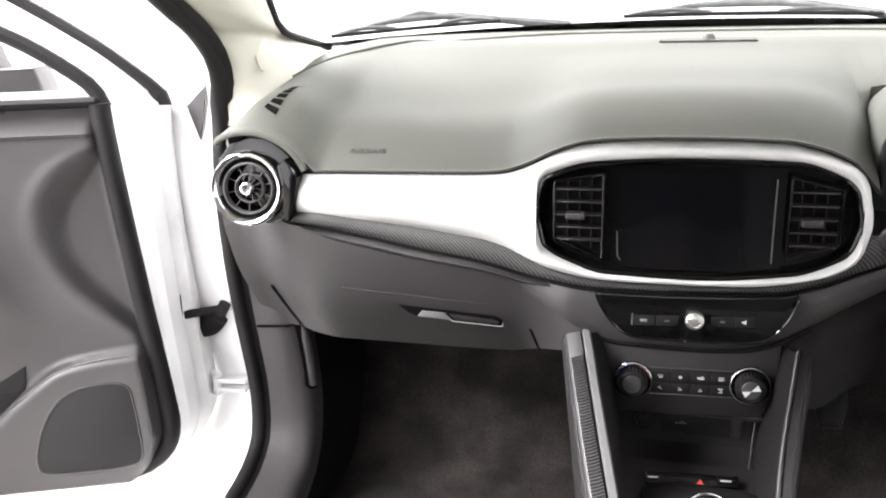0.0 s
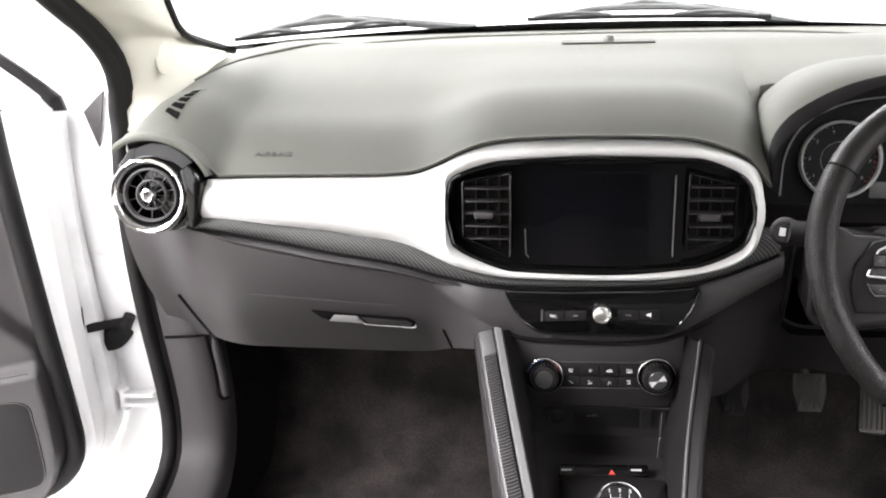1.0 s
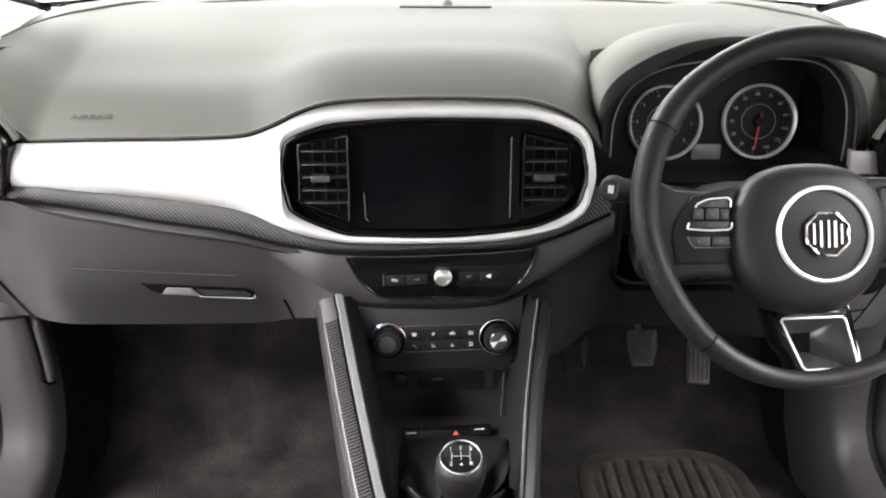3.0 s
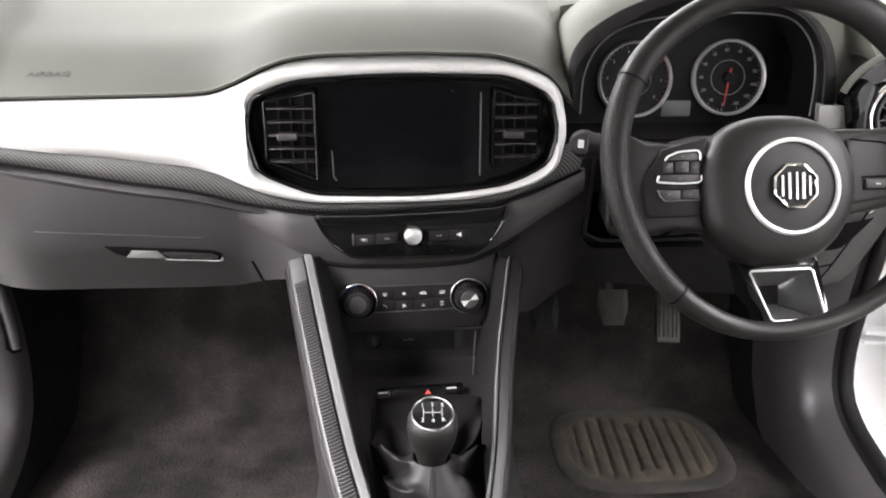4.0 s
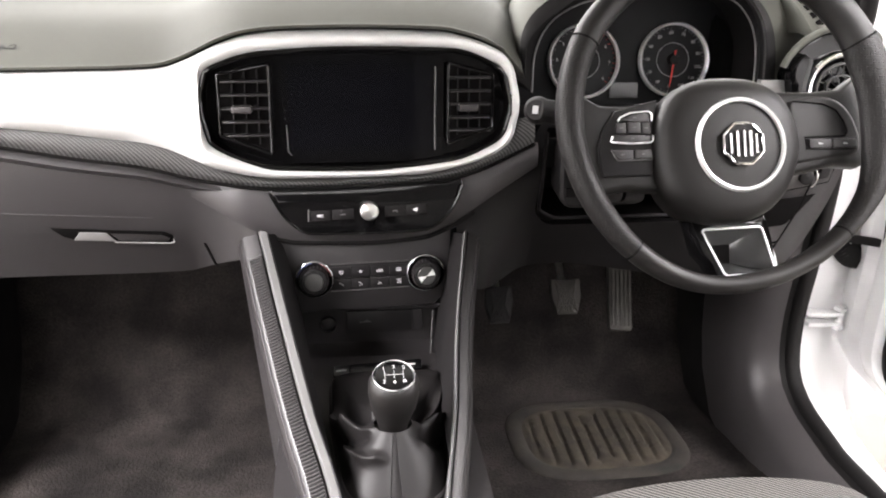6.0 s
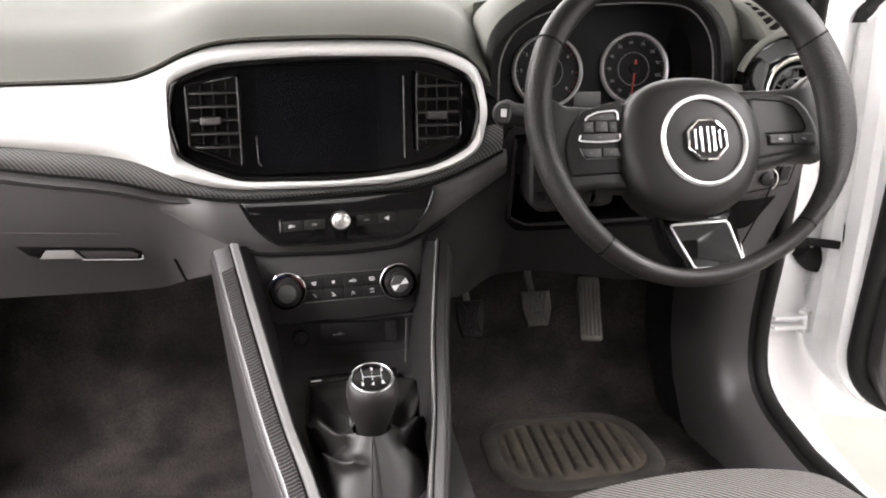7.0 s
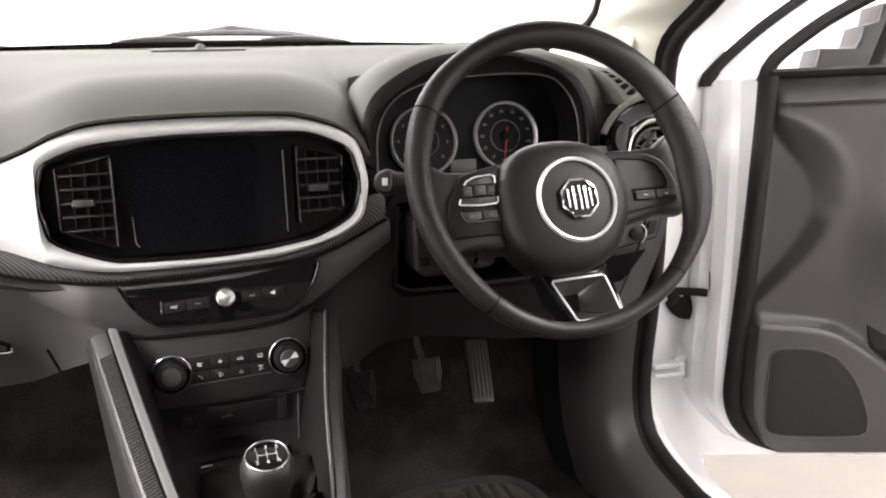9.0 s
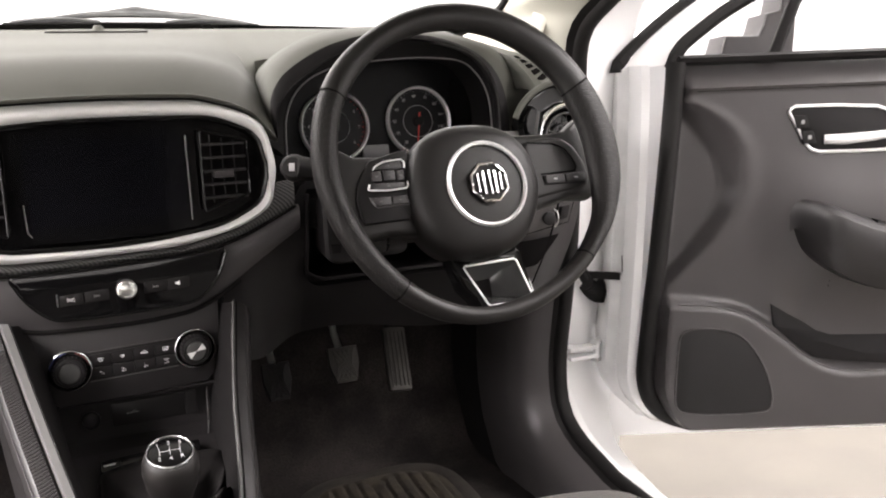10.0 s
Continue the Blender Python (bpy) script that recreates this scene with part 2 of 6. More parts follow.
def plate(outline, depth, to3d, bevel=0.0, seg=2, bm=None):
    """A flat piece with a rounded front edge: outline in the plane of to3d(a, b, out), its front at out = depth."""
    own = bmesh.new()
    back = [own.verts.new(to3d(a, b, 0)) for a, b in outline]
    front = [own.verts.new(to3d(a, b, depth)) for a, b in outline]
    n = len(outline)
    ff = own.faces.new(front)
    own.faces.new(back[::-1])
    for i in range(n):
        own.faces.new((back[i], back[(i + 1) % n], front[(i + 1) % n], front[i]))
    bmesh.ops.recalc_face_normals(own, faces=own.faces)
    if bevel:
        bmesh.ops.bevel(own, geom=list(ff.edges), offset=bevel, segments=seg, profile=0.5, affect="EDGES", clamp_overlap=True)
    if bm is None:
        return own
    tmp = bpy.data.meshes.new("tmp")
    own.to_mesh(tmp)
    own.free()
    bm.from_mesh(tmp)
    bpy.data.meshes.remove(tmp)
    return bm


def box(x0, x1, y0, y1, z0, z1, bevel=0.0):
    return plate([(x0, z0), (x1, z0), (x1, z1), (x0, z1)], y1 - y0, lambda a, b, o: Vector((a, y1 - o, b)), bevel)


def rounded(x0, x1, z0, z1, r, n=5):
    out = []
    for cx, cz, a0 in ((x1 - r, z1 - r, 0), (x0 + r, z1 - r, 90), (x0 + r, z0 + r, 180), (x1 - r, z0 + r, 270)):
        for k in range(n + 1):
            a = radians(a0 + 90 * k / n)
            out.append((cx + r * math.cos(a), cz + r * math.sin(a)))
    return out


def spline(pts, n):
    """n points evenly along a smooth curve through pts."""
    P = [Vector(p) for p in pts]
    P = [P[0] * 2 - P[1]] + P + [P[-1] * 2 - P[-2]]
    fine = []
    for i in range(1, len(P) - 2):
        for k in range(16):
            t = k / 16
            a, b, c, d = P[i - 1], P[i], P[i + 1], P[i + 2]
            fine.append(0.5 * (2 * b + (c - a) * t + (2 * a - 5 * b + 4 * c - d) * t * t + (3 * b - a - 3 * c + d) * t ** 3))
    fine.append(P[-2])
    acc = [0.0]
    for a, b in zip(fine, fine[1:]):
        acc.append(acc[-1] + (b - a).length)
    out, j = [], 0
    for k in range(n):
        s = acc[-1] * k / (n - 1)
        while j < len(acc) - 2 and acc[j + 1] < s:
            j += 1
        f = (s - acc[j]) / max(1e-9, acc[j + 1] - acc[j])
        out.append(fine[j].lerp(fine[j + 1], f))
    return out


def curve(knots):
    """A smooth function through (x, value) knots (monotone cubic)."""
    xs, ys = [k[0] for k in knots], [k[1] for k in knots]
    d = [(b - a) / (q - p) for p, q, a, b in zip(xs, xs[1:], ys, ys[1:])]
    m = [d[0]] + [0 if a * b <= 0 else 2 * a * b / (a + b) for a, b in zip(d, d[1:])] + [d[-1]]

    def f(x):
        if x <= xs[0]:
            return ys[0]
        if x >= xs[-1]:
            return ys[-1]
        i = max(k for k in range(len(xs) - 1) if xs[k] <= x)
        h = xs[i + 1] - xs[i]
        t = (x - xs[i]) / h
        return ys[i] * (2 * t ** 3 - 3 * t * t + 1) + m[i] * h * (t ** 3 - 2 * t * t + t) + ys[i + 1] * (3 * t * t - 2 * t ** 3) + m[i + 1] * h * (t ** 3 - t * t)
    return f


def steps(a, b, n):
    return [a + (b - a) * k / n for k in range(n + 1)]


def ss(a, b, x):
    t = min(1, max(0, (x - a) / (b - a)))
    return t * t * (3 - 2 * t)


def text(name, body, size, place, material, parent, depth=0.0002, squeeze=1.0):
    cu = bpy.data.curves.new(name, "FONT")
    cu.body, cu.size, cu.align_x, cu.align_y, cu.extrude = body, size, "CENTER", "CENTER", depth
    ob = bpy.data.objects.new(name, cu)
    scene.collection.objects.link(ob)
    bpy.context.view_layer.update()
    me = bpy.data.meshes.new_from_object(ob.evaluated_get(bpy.context.evaluated_depsgraph_get()))
    bpy.data.objects.remove(ob)
    bm = bmesh.new()
    bm.from_mesh(me)
    bpy.data.meshes.remove(me)
    bmesh.ops.transform(bm, matrix=place @ Matrix.Diagonal((squeeze, 1, 1, 1)), verts=bm.verts)
    return part(name, bm, material, parent, smooth=False)


def sheet(xs, lo, hi, yf, hole=None, n=6, bulge=0.0, bm=None):
    """An upright sheet of columns over xs, from lo(x) to hi(x), lying at y = yf(x, z); hole = (x0, x1, hlo, hhi) is left open."""
    bm = bm or bmesh.new()

    def column(x, a, b, k):
        z = a + (b - a) * k / n
        return Vector((x, yf(x, z) - bulge * math.sin(math.pi * k / n) ** 0.7, z))

    def strip(xa, xb, fa, fb):
        pa = [column(xa, fa(xa), fb(xa), k) for k in range(n + 1)]
        pb = [column(xb, fa(xb), fb(xb), k) for k in range(n + 1)]
        grid([pa, pb], bm=bm)
    for xa, xb in zip(xs, xs[1:]):
        if hole and xa >= hole[0] - 1e-6 and xb <= hole[1] + 1e-6:
            strip(xa, xb, lo, hole[2])
            strip(xa, xb, hole[3], hi)
        else:
            strip(xa, xb, lo, hi)
    return bm


# ---- studio room ----
def flat(x0, x1, y0, y1, z, n=1):
    return grid([[Vector((x, y, z)) for x in steps(x0, x1, n)] for y in steps(y0, y1, n)])


structure("ground", flat(-5.2, 5.2, -5.2, 6.2, 0, 4), GROUND, "pale beige smooth concrete studio floor", "floor")
for nm, bm in (("wall_north", box(-5.2, 5.2, 6.0, 6.2, 0, 3.5)), ("wall_south", box(-5.2, 5.2, -5.2, -5.0, 0, 3.5)),
               ("wall_east", box(5.0, 5.2, -5.0, 6.0, 0, 3.5)), ("wall_west", box(-5.2, -5.0, -5.0, 6.0, 0, 3.5))):
    structure(nm, bm, WALL, "plain bright white studio wall", "wall", False)
structure("ceiling", box(-5.2, 5.2, -5.2, 6.2, 3.5, 3.6), WALL, "plain white studio ceiling", "ceiling", False)

# ---- car body round the cabin ----
LOW_EDGE = [(0.200, 0.83), (0.217, 0.73), (0.241, 0.61), (0.240, 0.54), (0.222, 0.50), (0.18, 0.473), (0.12, 0.456), (0.05, 0.443), (-0.30, 0.425), (-0.95, 0.42)]
APERTURE = {-1: [(-0.60, 1.42), (-0.25, 1.345), (-0.05, 1.262), (0.043, 1.221), (0.107, 1.193), (0.165, 1.155), (0.197, 1.111), (0.204, 1.06), (0.196, 1.0), (0.193, 0.93)] + LOW_EDGE,
            1: [(-0.60, 1.40), (-0.25, 1.30), (-0.05, 1.222), (0.05, 1.180), (0.098, 1.162), (0.138, 1.138), (0.164, 1.102), (0.178, 1.06), (0.188, 1.0), (0.193, 0.93)] + LOW_EDGE}
PATH_YZ = {side: [(p.x, p.y) for p in spline([(y, z, 0) for y, z in line], 90)] for side, line in APERTURE.items()}


def outward(side, k):
    line = PATH_YZ[side]
    a, b = line[max(0, k - 1)], line[min(len(line) - 1, k + 1)]
    t = Vector((b[0] - a[0], b[1] - a[1])).normalized()
    return Vector((-t.y, t.x))


def rim(side, x, off, keep=lambda k: True):
    return [Vector((side * x, y + outward(side, k).x * off, z + outward(side, k).y * off)) for k, (y, z) in enumerate(PATH_YZ[side]) if keep(k)]


def lean(z):
    """The cabin narrows upwards above the waist."""
    return -0.25 * max(0, z - 1.08)


def leaned(rows, side):
    return [[p + Vector((side * lean(p.z), 0, 0)) for p in row] for row in rows]


for side, sfx in ((-1, "west"), (1, "east")):
    shell = thing("door_opening_" + sfx, (side * 0.74, 0.25, 0.42), "white painted car door opening with bare shut face", "car body", kind="structure")
    narrow = lambda rows: [[Vector((side * (0.694 + (abs(p.x) - 0.694) * (1 - 0.45 * ss(0.56, 0.47, q.z)) + 0.020 * ss(0.58, 0.49, q.z) * (abs(p.x) > 0.703)), p.y, p.z)) for p, q in zip(row, rows[0])] for row in rows]
    bm = grid(leaned(narrow([rim(side, 0.694, 0.0), rim(side, 0.706, 0.004), rim(side, 0.715, 0.028), rim(side, 0.75, 0.040), rim(side, 0.79, 0.050), rim(side, 0.835, 0.056), rim(side, 0.85, 0.075), rim(side, 0.855, 0.16)]), side))
    part("shut_face", bm, WHITE, shell)
    bm = tube([p for p in leaned([rim(side, 0.690, -0.002)], side)[0]], 0.0125, 16)
    part("door_seal", bm, RUBBER, shell, "dark grey rubber weatherstrip")
    bm = grid(leaned([rim(side, 0.684, -0.006), rim(side, 0.668, 0.004)], side))
    part("seal_lip", bm, RUBBER, shell)
    pressed = [(0.757, 0.835), (0.800, 0.838), (0.806, 0.80), (0.800, 0.70), (0.792, 0.655), (0.748, 0.650), (0.752, 0.76)]
    part("pressed_panel", plate(pressed, 0.007, lambda a, b, o: Vector((side * a, 0.262 + 0.12 * ss(0.86, 0.60, b) * 0.25 - o, b)), 0.004, 3), PRIMER, shell, "dull white pressed panel behind the hinges")
    if side < 0:
        part("wing_corner_trim", plate([(0.722, 1.108), (0.769, 1.0746), (0.7455, 1.022)], 0.004, lambda a, b, o: Vector((-a, 0.2305 + (a - 0.728) * 0.37 - o, b)), 0.001), PLASTIC, shell, "small dark triangular corner trim")

# cabin roof and the closed rear
bm = grid([[Vector((x, y, 1.47 - 0.10 * abs(x / 0.62) ** 3)) for x in steps(-0.62, 0.62, 12)] for y in steps(-2.3, 0.02, 8)])
structure("roof_lining", thicken(bm, 0.02, (0, 0, 1)), ROOF, "plain pale grey car headlining", "headlining")
bm = grid([[Vector((x, -2.3 - 0.1 * (z < 1.0), z)) for x in steps(-0.7, 0.7, 4)] for z in (0.3, 0.7, 1.0, 1.12)])
structure("rear_wall", thicken(bm, 0.02, (0, -1, 0)), DARK, "plain dark rear wall of the cabin", "wall")
for side, sfx in ((-1, "west"), (1, "east")):
    bm = grid([[Vector((side * 0.72, y, z)) for y in steps(-2.3, -0.98, 5)] for z in (0.3, 0.7, 0.92, 0.97)])
    structure("rear_side_" + sfx, thicken(bm, 0.02, (side, 0, 0)), DARK, "plain dark rear side of the cabin", "wall")

# ---- floor and footwells ----
bm = bmesh.new()
floor_z = curve([(-2.4, 0.36), (-1.2, 0.36), (-0.2, 0.375), (0.30, 0.38), (0.42, 0.385), (0.47, 0.45), (0.53, 0.60), (0.56, 0.80)])
rows = []
for y in steps(-2.4, 0.56, 74):
    rows.append([Vector((x, y, floor_z(y) + 0.06 * ss(0.16, 0.06, abs(x)) + 0.05 * ss(0.60, 0.66, abs(x)))) for x in steps(-0.68, 0.68, 34)])
structure("floor", grid(rows), CARPET, "dark brown-black worn carpet on the car floor", "carpet")
bm = box(-0.70, 0.70, 0.55, 0.58, 0.40, 1.10)
structure("bulkhead", bm, DARK, "plain black bulkhead behind the pedals", "bulkhead", False)

for side, sfx in ((-1, "west"), (1, "east")):
    structure("footwell_side_" + sfx, grid([[Vector((side * 0.668, y, z)) for y in (0.262, 0.40, 0.57)] for z in (0.36, 0.7, 1.13)]), DARK, "plain black footwell side", "wall")
    structure("wing_side_" + sfx, grid([[Vector((side * 0.856, y, z)) for y in (0.30, 0.60, 1.2)] for z in (0.25, 0.7, 1.10)]), WHITE, "plain white front wing of the car", "car body")

for side, sfx in ((-1, "west"), (1, "east")):
    low = lambda k: PATH_YZ[side][k][1] < 0.86
    front = ((0.672, 0.002), (0.660, 0.005), (0.640, 0.009), (0.620, 0.014), (0.607, 0.022), (0.600, 0.036), (0.597, 0.056)) if side < 0 else ((0.672, 0.002), (0.660, 0.006), (0.640, 0.014), (0.622, 0.030), (0.611, 0.070), (0.604, 0.15))
    back = (front[-1], (front[-1][0] - 0.001, front[-1][1] + 0.03), (front[-1][0] - 0.002, 0.26))
    loops = [[Vector((p.x, p.y, max(p.z, 0.37))) for p in rim(side, x, o, low)] for x, o in front]
    kick = part("kick_panel", grid(loops), DOORTRIM)
    # the kick panel's inner part, blackened where it runs into shade
    part("footwell_shade", grid([[Vector((p.x, p.y, max(p.z, 0.37))) for p in rim(side, x, o, low)] for x, o in back]), FOOTSHADE, kick, "inner part of the kick panel, coloured black for footwell shade")
    tagged(kick, "charcoal plastic kick panel and sill trim beside the carpet", "trim panel")
    if side < 0:
        ky = curve(sorted((z, y) for y, z in LOW_EDGE))
        part("gap_line", tube([(-0.609, ky(z) + 0.0205, z) for z in (0.722, 0.69, 0.66, 0.63, 0.606)] + [(-0.604, ky(0.598) + 0.026, 0.598), (-0.596, ky(0.598) + 0.035, 0.598)], 0.0028, 8), VOID, kick, "dark gap beside the edge strip")
        part("edge_strip", tube([(-0.600, ky(z) + 0.030, z) for z in (0.719, 0.700, 0.66, 0.63, 0.603)], [0.005, 0.0095, 0.0095, 0.0095, 0.007], 12), PLASTIC, kick, "rounded charcoal edge strip")
        part("top_gap", tube([(x, ky(0.7225) + off, 0.7225) for x, off in ((-0.668, 0.0015), (-0.640, 0.0065), (-0.620, 0.0115), (-0.607, 0.0200))], 0.0022, 6), VOID, kick)

# ---- windscreen ----
GLASS_EDGE = spline([(0.604, 0.44, 1.154), (0.602, 0.33, 1.170), (0.600, 0.262, 1.182), (0.599, 0.228, 1.199), (0.594, 0.19, 1.240), (0.575, 0.08, 1.315), (0.545, -0.04, 1.40), (0.53, -0.12, 1.44)], 25)
rows = []
for k, e in enumerate(GLASS_EDGE):
    f = k / 24
    mid = Vector((0, 0.560 - 0.56 * f, 1.163 + 0.31 * f))
    rows.append([Vector((s * e.x, mid.y + (e.y - mid.y) * abs(s) ** 2.4, mid.z + (e.z - mid.z) * abs(s) ** 2.0)) for s in steps(-1, 1, 24)])
wind = tagged(part("windscreen", grid(rows), GLASS), "clear curved car windscreen glass", "windscreen", "", "structure")
wind.visible_shadow = False
bm = grid([[p + Vector((0, -0.002, 0.001)) for p in rows[0]], [p.lerp(q, 0.90) + Vector((0, -0.002, 0.001)) for p, q in zip(rows[0], rows[2])]])
part("printed_border", bm, FRIT, wind, "black printed lower border")
edge = [row[0] for row in rows], [row[-1] for row in rows]
for side, line in ((-1, edge[0]), (1, edge[1])):
    part("glass_seal", tube(line, 0.006, 8), RUBBER, wind, "thin black glass seal")

# A-pillar trims
for side, sfx in ((-1, "west"), (1, "east")):
    seal = [Vector((side * (0.686 + lean(z)), y, z)) for y, z in PATH_YZ[side] if z > 1.045][::-1]
    edge_line = spline([(side * 0.590, 0.20, 1.05), (side * 0.588, 0.32, 1.09), (side * 0.590, 0.41, 1.135), (side * 0.604, 0.385, 1.160), (side * 0.602, 0.32, 1.172), (side * 0.600, 0.262, 1.184), (side * 0.599, 0.228, 1.201), (side * 0.594, 0.19, 1.242), (side * 0.575, 0.08, 1.317), (side * 0.545, -0.04, 1.402), (side * 0.53, -0.30, 1.45), (side * 0.53, -0.55, 1.46)], len(seal))
    mid = [a.lerp(b, 0.5) + Vector((-side * 0.018, -0.012, 0.0)) for a, b in zip(seal, edge_line)]
    q1 = [a.lerp(b, 0.22) + Vector((-side * 0.012, -0.010, 0.0)) for a, b in zip(seal, edge_line)]
    q3 = [a.lerp(b, 0.78) + Vector((-side * 0.012, -0.008, 0.0)) for a, b in zip(seal, edge_line)]
    pil = part("pillar_trim", grid([seal, q1, mid, q3, edge_line]), CREAM)
    tagged(pil, "cream plastic windscreen pillar trim beside the dashboard", "pillar trim", "pillar trims")
    c = min([a.lerp(b, 0.5) for a, b in zip(q1, mid)], key=lambda p: abs(p.z - 1.158)) + Vector((-side * 0.0005, -0.0005, 0))
    capm = look(c, c + Vector((side * 0.7, 0.65, -0.1)))
    part("clip_cover", lathe([(0.0, 0.004), (0.012, 0.0035), (0.017, 0.001), (0.018, -0.004)], capm @ Matrix.Diagonal((0.62, 1.6, 0.40, 1)), 24), CREAM, pil, "oval cream clip cover")

# ---- dashboard ----
dash = thing("dashboard", (0, 0.2, 0.75), "charcoal and grey car dashboard with silver band", "dashboard")
U = curve([(-0.50, 1.013), (-0.43, 1.016), (-0.29, 1.018), (-0.254, 1.019), (-0.224, 1.021), (-0.193, 1.031), (-0.162, 1.046), (-0.131, 1.056), (-0.095, 1.060), (-0.01, 1.062), (0.082, 1.060), (0.113, 1.054), (0.145, 1.042), (0.162, 1.029), (0.168, 1.016), (0.171, 1.000)])
L = curve([(-0.50, 0.9675), (-0.486, 0.967), (-0.462, 0.966), (-0.396, 0.958), (-0.326, 0.950), (-0.290, 0.9448), (-0.255, 0.9405), (-0.226, 0.9335), (-0.196, 0.9213), (-0.165, 0.9085), (-0.134, 0.9005), (-0.10, 0.8965), (-0.05, 0.8958), (0.052, 0.898), (0.117, 0.912), (0.159, 0.933), (0.168, 0.946), (0.171, 0.962)])
HU = curve([(-0.182, 0.995), (-0.180, 1.010), (-0.169, 1.022), (-0.114, 1.038), (-0.01, 1.043), (0.094, 1.041), (0.145, 1.024), (0.159, 1.008), (0.163, 0.986)])
HL = curve([(-0.182, 0.972), (-0.180, 0.955), (-0.174, 0.939), (-0.139, 0.920), (-0.102, 0.910), (-0.012, 0.908), (0.097, 0.917), (0.148, 0.938), (0.159, 0.952), (0.163, 0.970)])
C = curve([(-0.508, 0.957), (-0.50, 0.9537), (-0.465, 0.950), (-0.398, 0.938), (-0.325, 0.9245), (-0.26, 0.9147), (-0.23, 0.908), (-0.198, 0.899), (-0.165, 0.8925), (-0.134, 0.8875), (-0.10, 0.8853), (-0.05, 0.8853), (-0.02, 0.8862), (0.086, 0.8915), (0.130, 0.903), (0.152, 0.9125), (0.194, 0.934)])


def pad_edge(x):
    r = abs(abs(x) - (0.546 if x < 0 else 0.563))
    arch = 0.998 + 0.070 * math.sqrt(max(0, 1 - (r / 0.085) ** 2)) if r < 0.085 else 0
    base = U(x) + 0.006 if x < 0.17 else curve([(0.17, 1.0), (0.20, 1.035), (0.5, 1.03), (0.7, 1.02)])(x)
    return max(arch, base)


B = curve([(0.012, 1.018), (0.036, 1.037), (0.08, 1.066), (0.134, 1.087), (0.2, 1.115), (0.28, 1.143), (0.355, 1.164), (0.362, 1.163), (0.38, 1.161), (0.45, 1.170), (0.56, 1.176)])


def pad_z(x, y, y0, ze):
    fall = 0.035 * max(0, (abs(x) - 0.50) / 0.11) ** 2
    return B(y) + (ze - B(y0)) * (1 - ss(y0, y0 + 0.32, y)) - fall * ss(0.0, 0.1, y)


rows = []
for k in range(97):
    x = -0.612 + 1.224 * k / 96
    ze = pad_edge(x)
    ymax = 0.545 - 0.11 * (x / 0.6) ** 2
    y0 = 0.012 + 0.075 * ss(0.565, 0.625, abs(x))
    row = [Vector((x, y0 + 0.02, ze - 0.004)), Vector((x, y0, ze - 0.003)), Vector((x, y0 - 0.002, ze))]
    for f in steps(0, 1, 30):
        y = y0 + (ymax - y0) * f ** 1.6
        row.append(Vector((x, y + 0.002, pad_z(x, y, y0, ze))))
    if 0.187 < x < 0.512:
        row = [p if p.y > 0.17 else Vector((x, 0.17, p.z)) for p in row]
        row = [Vector((x, 0.17, B(0.17) - 0.02))] * 3 + [p if p.y > 0.17 else Vector((x, 0.17, B(0.17))) for p in row[3:]]
    rows.append(row)
pad = part("upper_pad", grid(rows), PAD, dash, "soft grey grained upper dash pad")
# dark gap between pad and silver band
gap = [Vector((x, 0.028, U(x) + 0.001)) for x in steps(-0.49, 0.168, 80)]
part("shadow_gap", grid([[p + Vector((0, 0.0, -0.004)) for p in gap], [p + Vector((0, 0.0, 0.008)) for p in gap]]), DARK, dash, "black gap strip")

xs = sorted(set([round(v, 5) for v in steps(-0.500, -0.182, 40) + steps(-0.182, -0.165, 10) + steps(-0.165, 0.145, 50) + steps(0.145, 0.163, 12) + steps(0.163, 0.171, 6)]))
fy = lambda x, z: 0.016 + 0.06 * (z - 0.98) - 0.006 * ss(-0.26, -0.16, x) + (0.65 * max(0, 0.922 - z) + 0.40 * max(0, z - 1.040)) * ss(-0.24, -0.14, x) + 0.55 * max(0, L(x) + 0.015 - z) * ss(-0.46, -0.34, x) * ss(-0.14, -0.22, x)
band = thicken(sheet(xs, L, U, fy, (-0.182, 0.163, HL, HU), 8, 0.013), 0.003)
part("silver_band", band, SILVER, dash, "satin silver trim band framing the screen")
cx = steps(-0.508, 0.194, 90)
topc = lambda x: L(x) - 0.0005 if x < 0.171 else L(0.171) + (x - 0.171) * 0.1
part("carbon_strip", thicken(sheet(cx, C, lambda x: max(C(x) + 0.002, topc(x)), lambda x, z: 0.016 + 0.007 * ss(-0.48, -0.38, x) * ss(0.20, 0.15, x), None, 4, 0.004), 0.003), CARBON, dash, "dark woven carbon-look strip")
part("groove", tube([(x, 0.0135 + 0.005 * ss(-0.48, -0.38, x) * ss(0.20, 0.15, x), C(x) - 0.0012) for x in cx], 0.0021, 6), VOID, dash)

# lower dash, passenger side
yl = curve([(0.70, 0.155), (0.745, 0.128), (0.80, 0.088), (0.83, 0.066), (0.87, 0.045), (0.93, 0.026), (1.03, 0.022)])


def low_y(x, z):
    y = yl(z) + 0.10 * ss(-0.46, -0.64, x) ** 1.5
    return y + (0.024 - y) * ss(-0.22, -0.10, x)


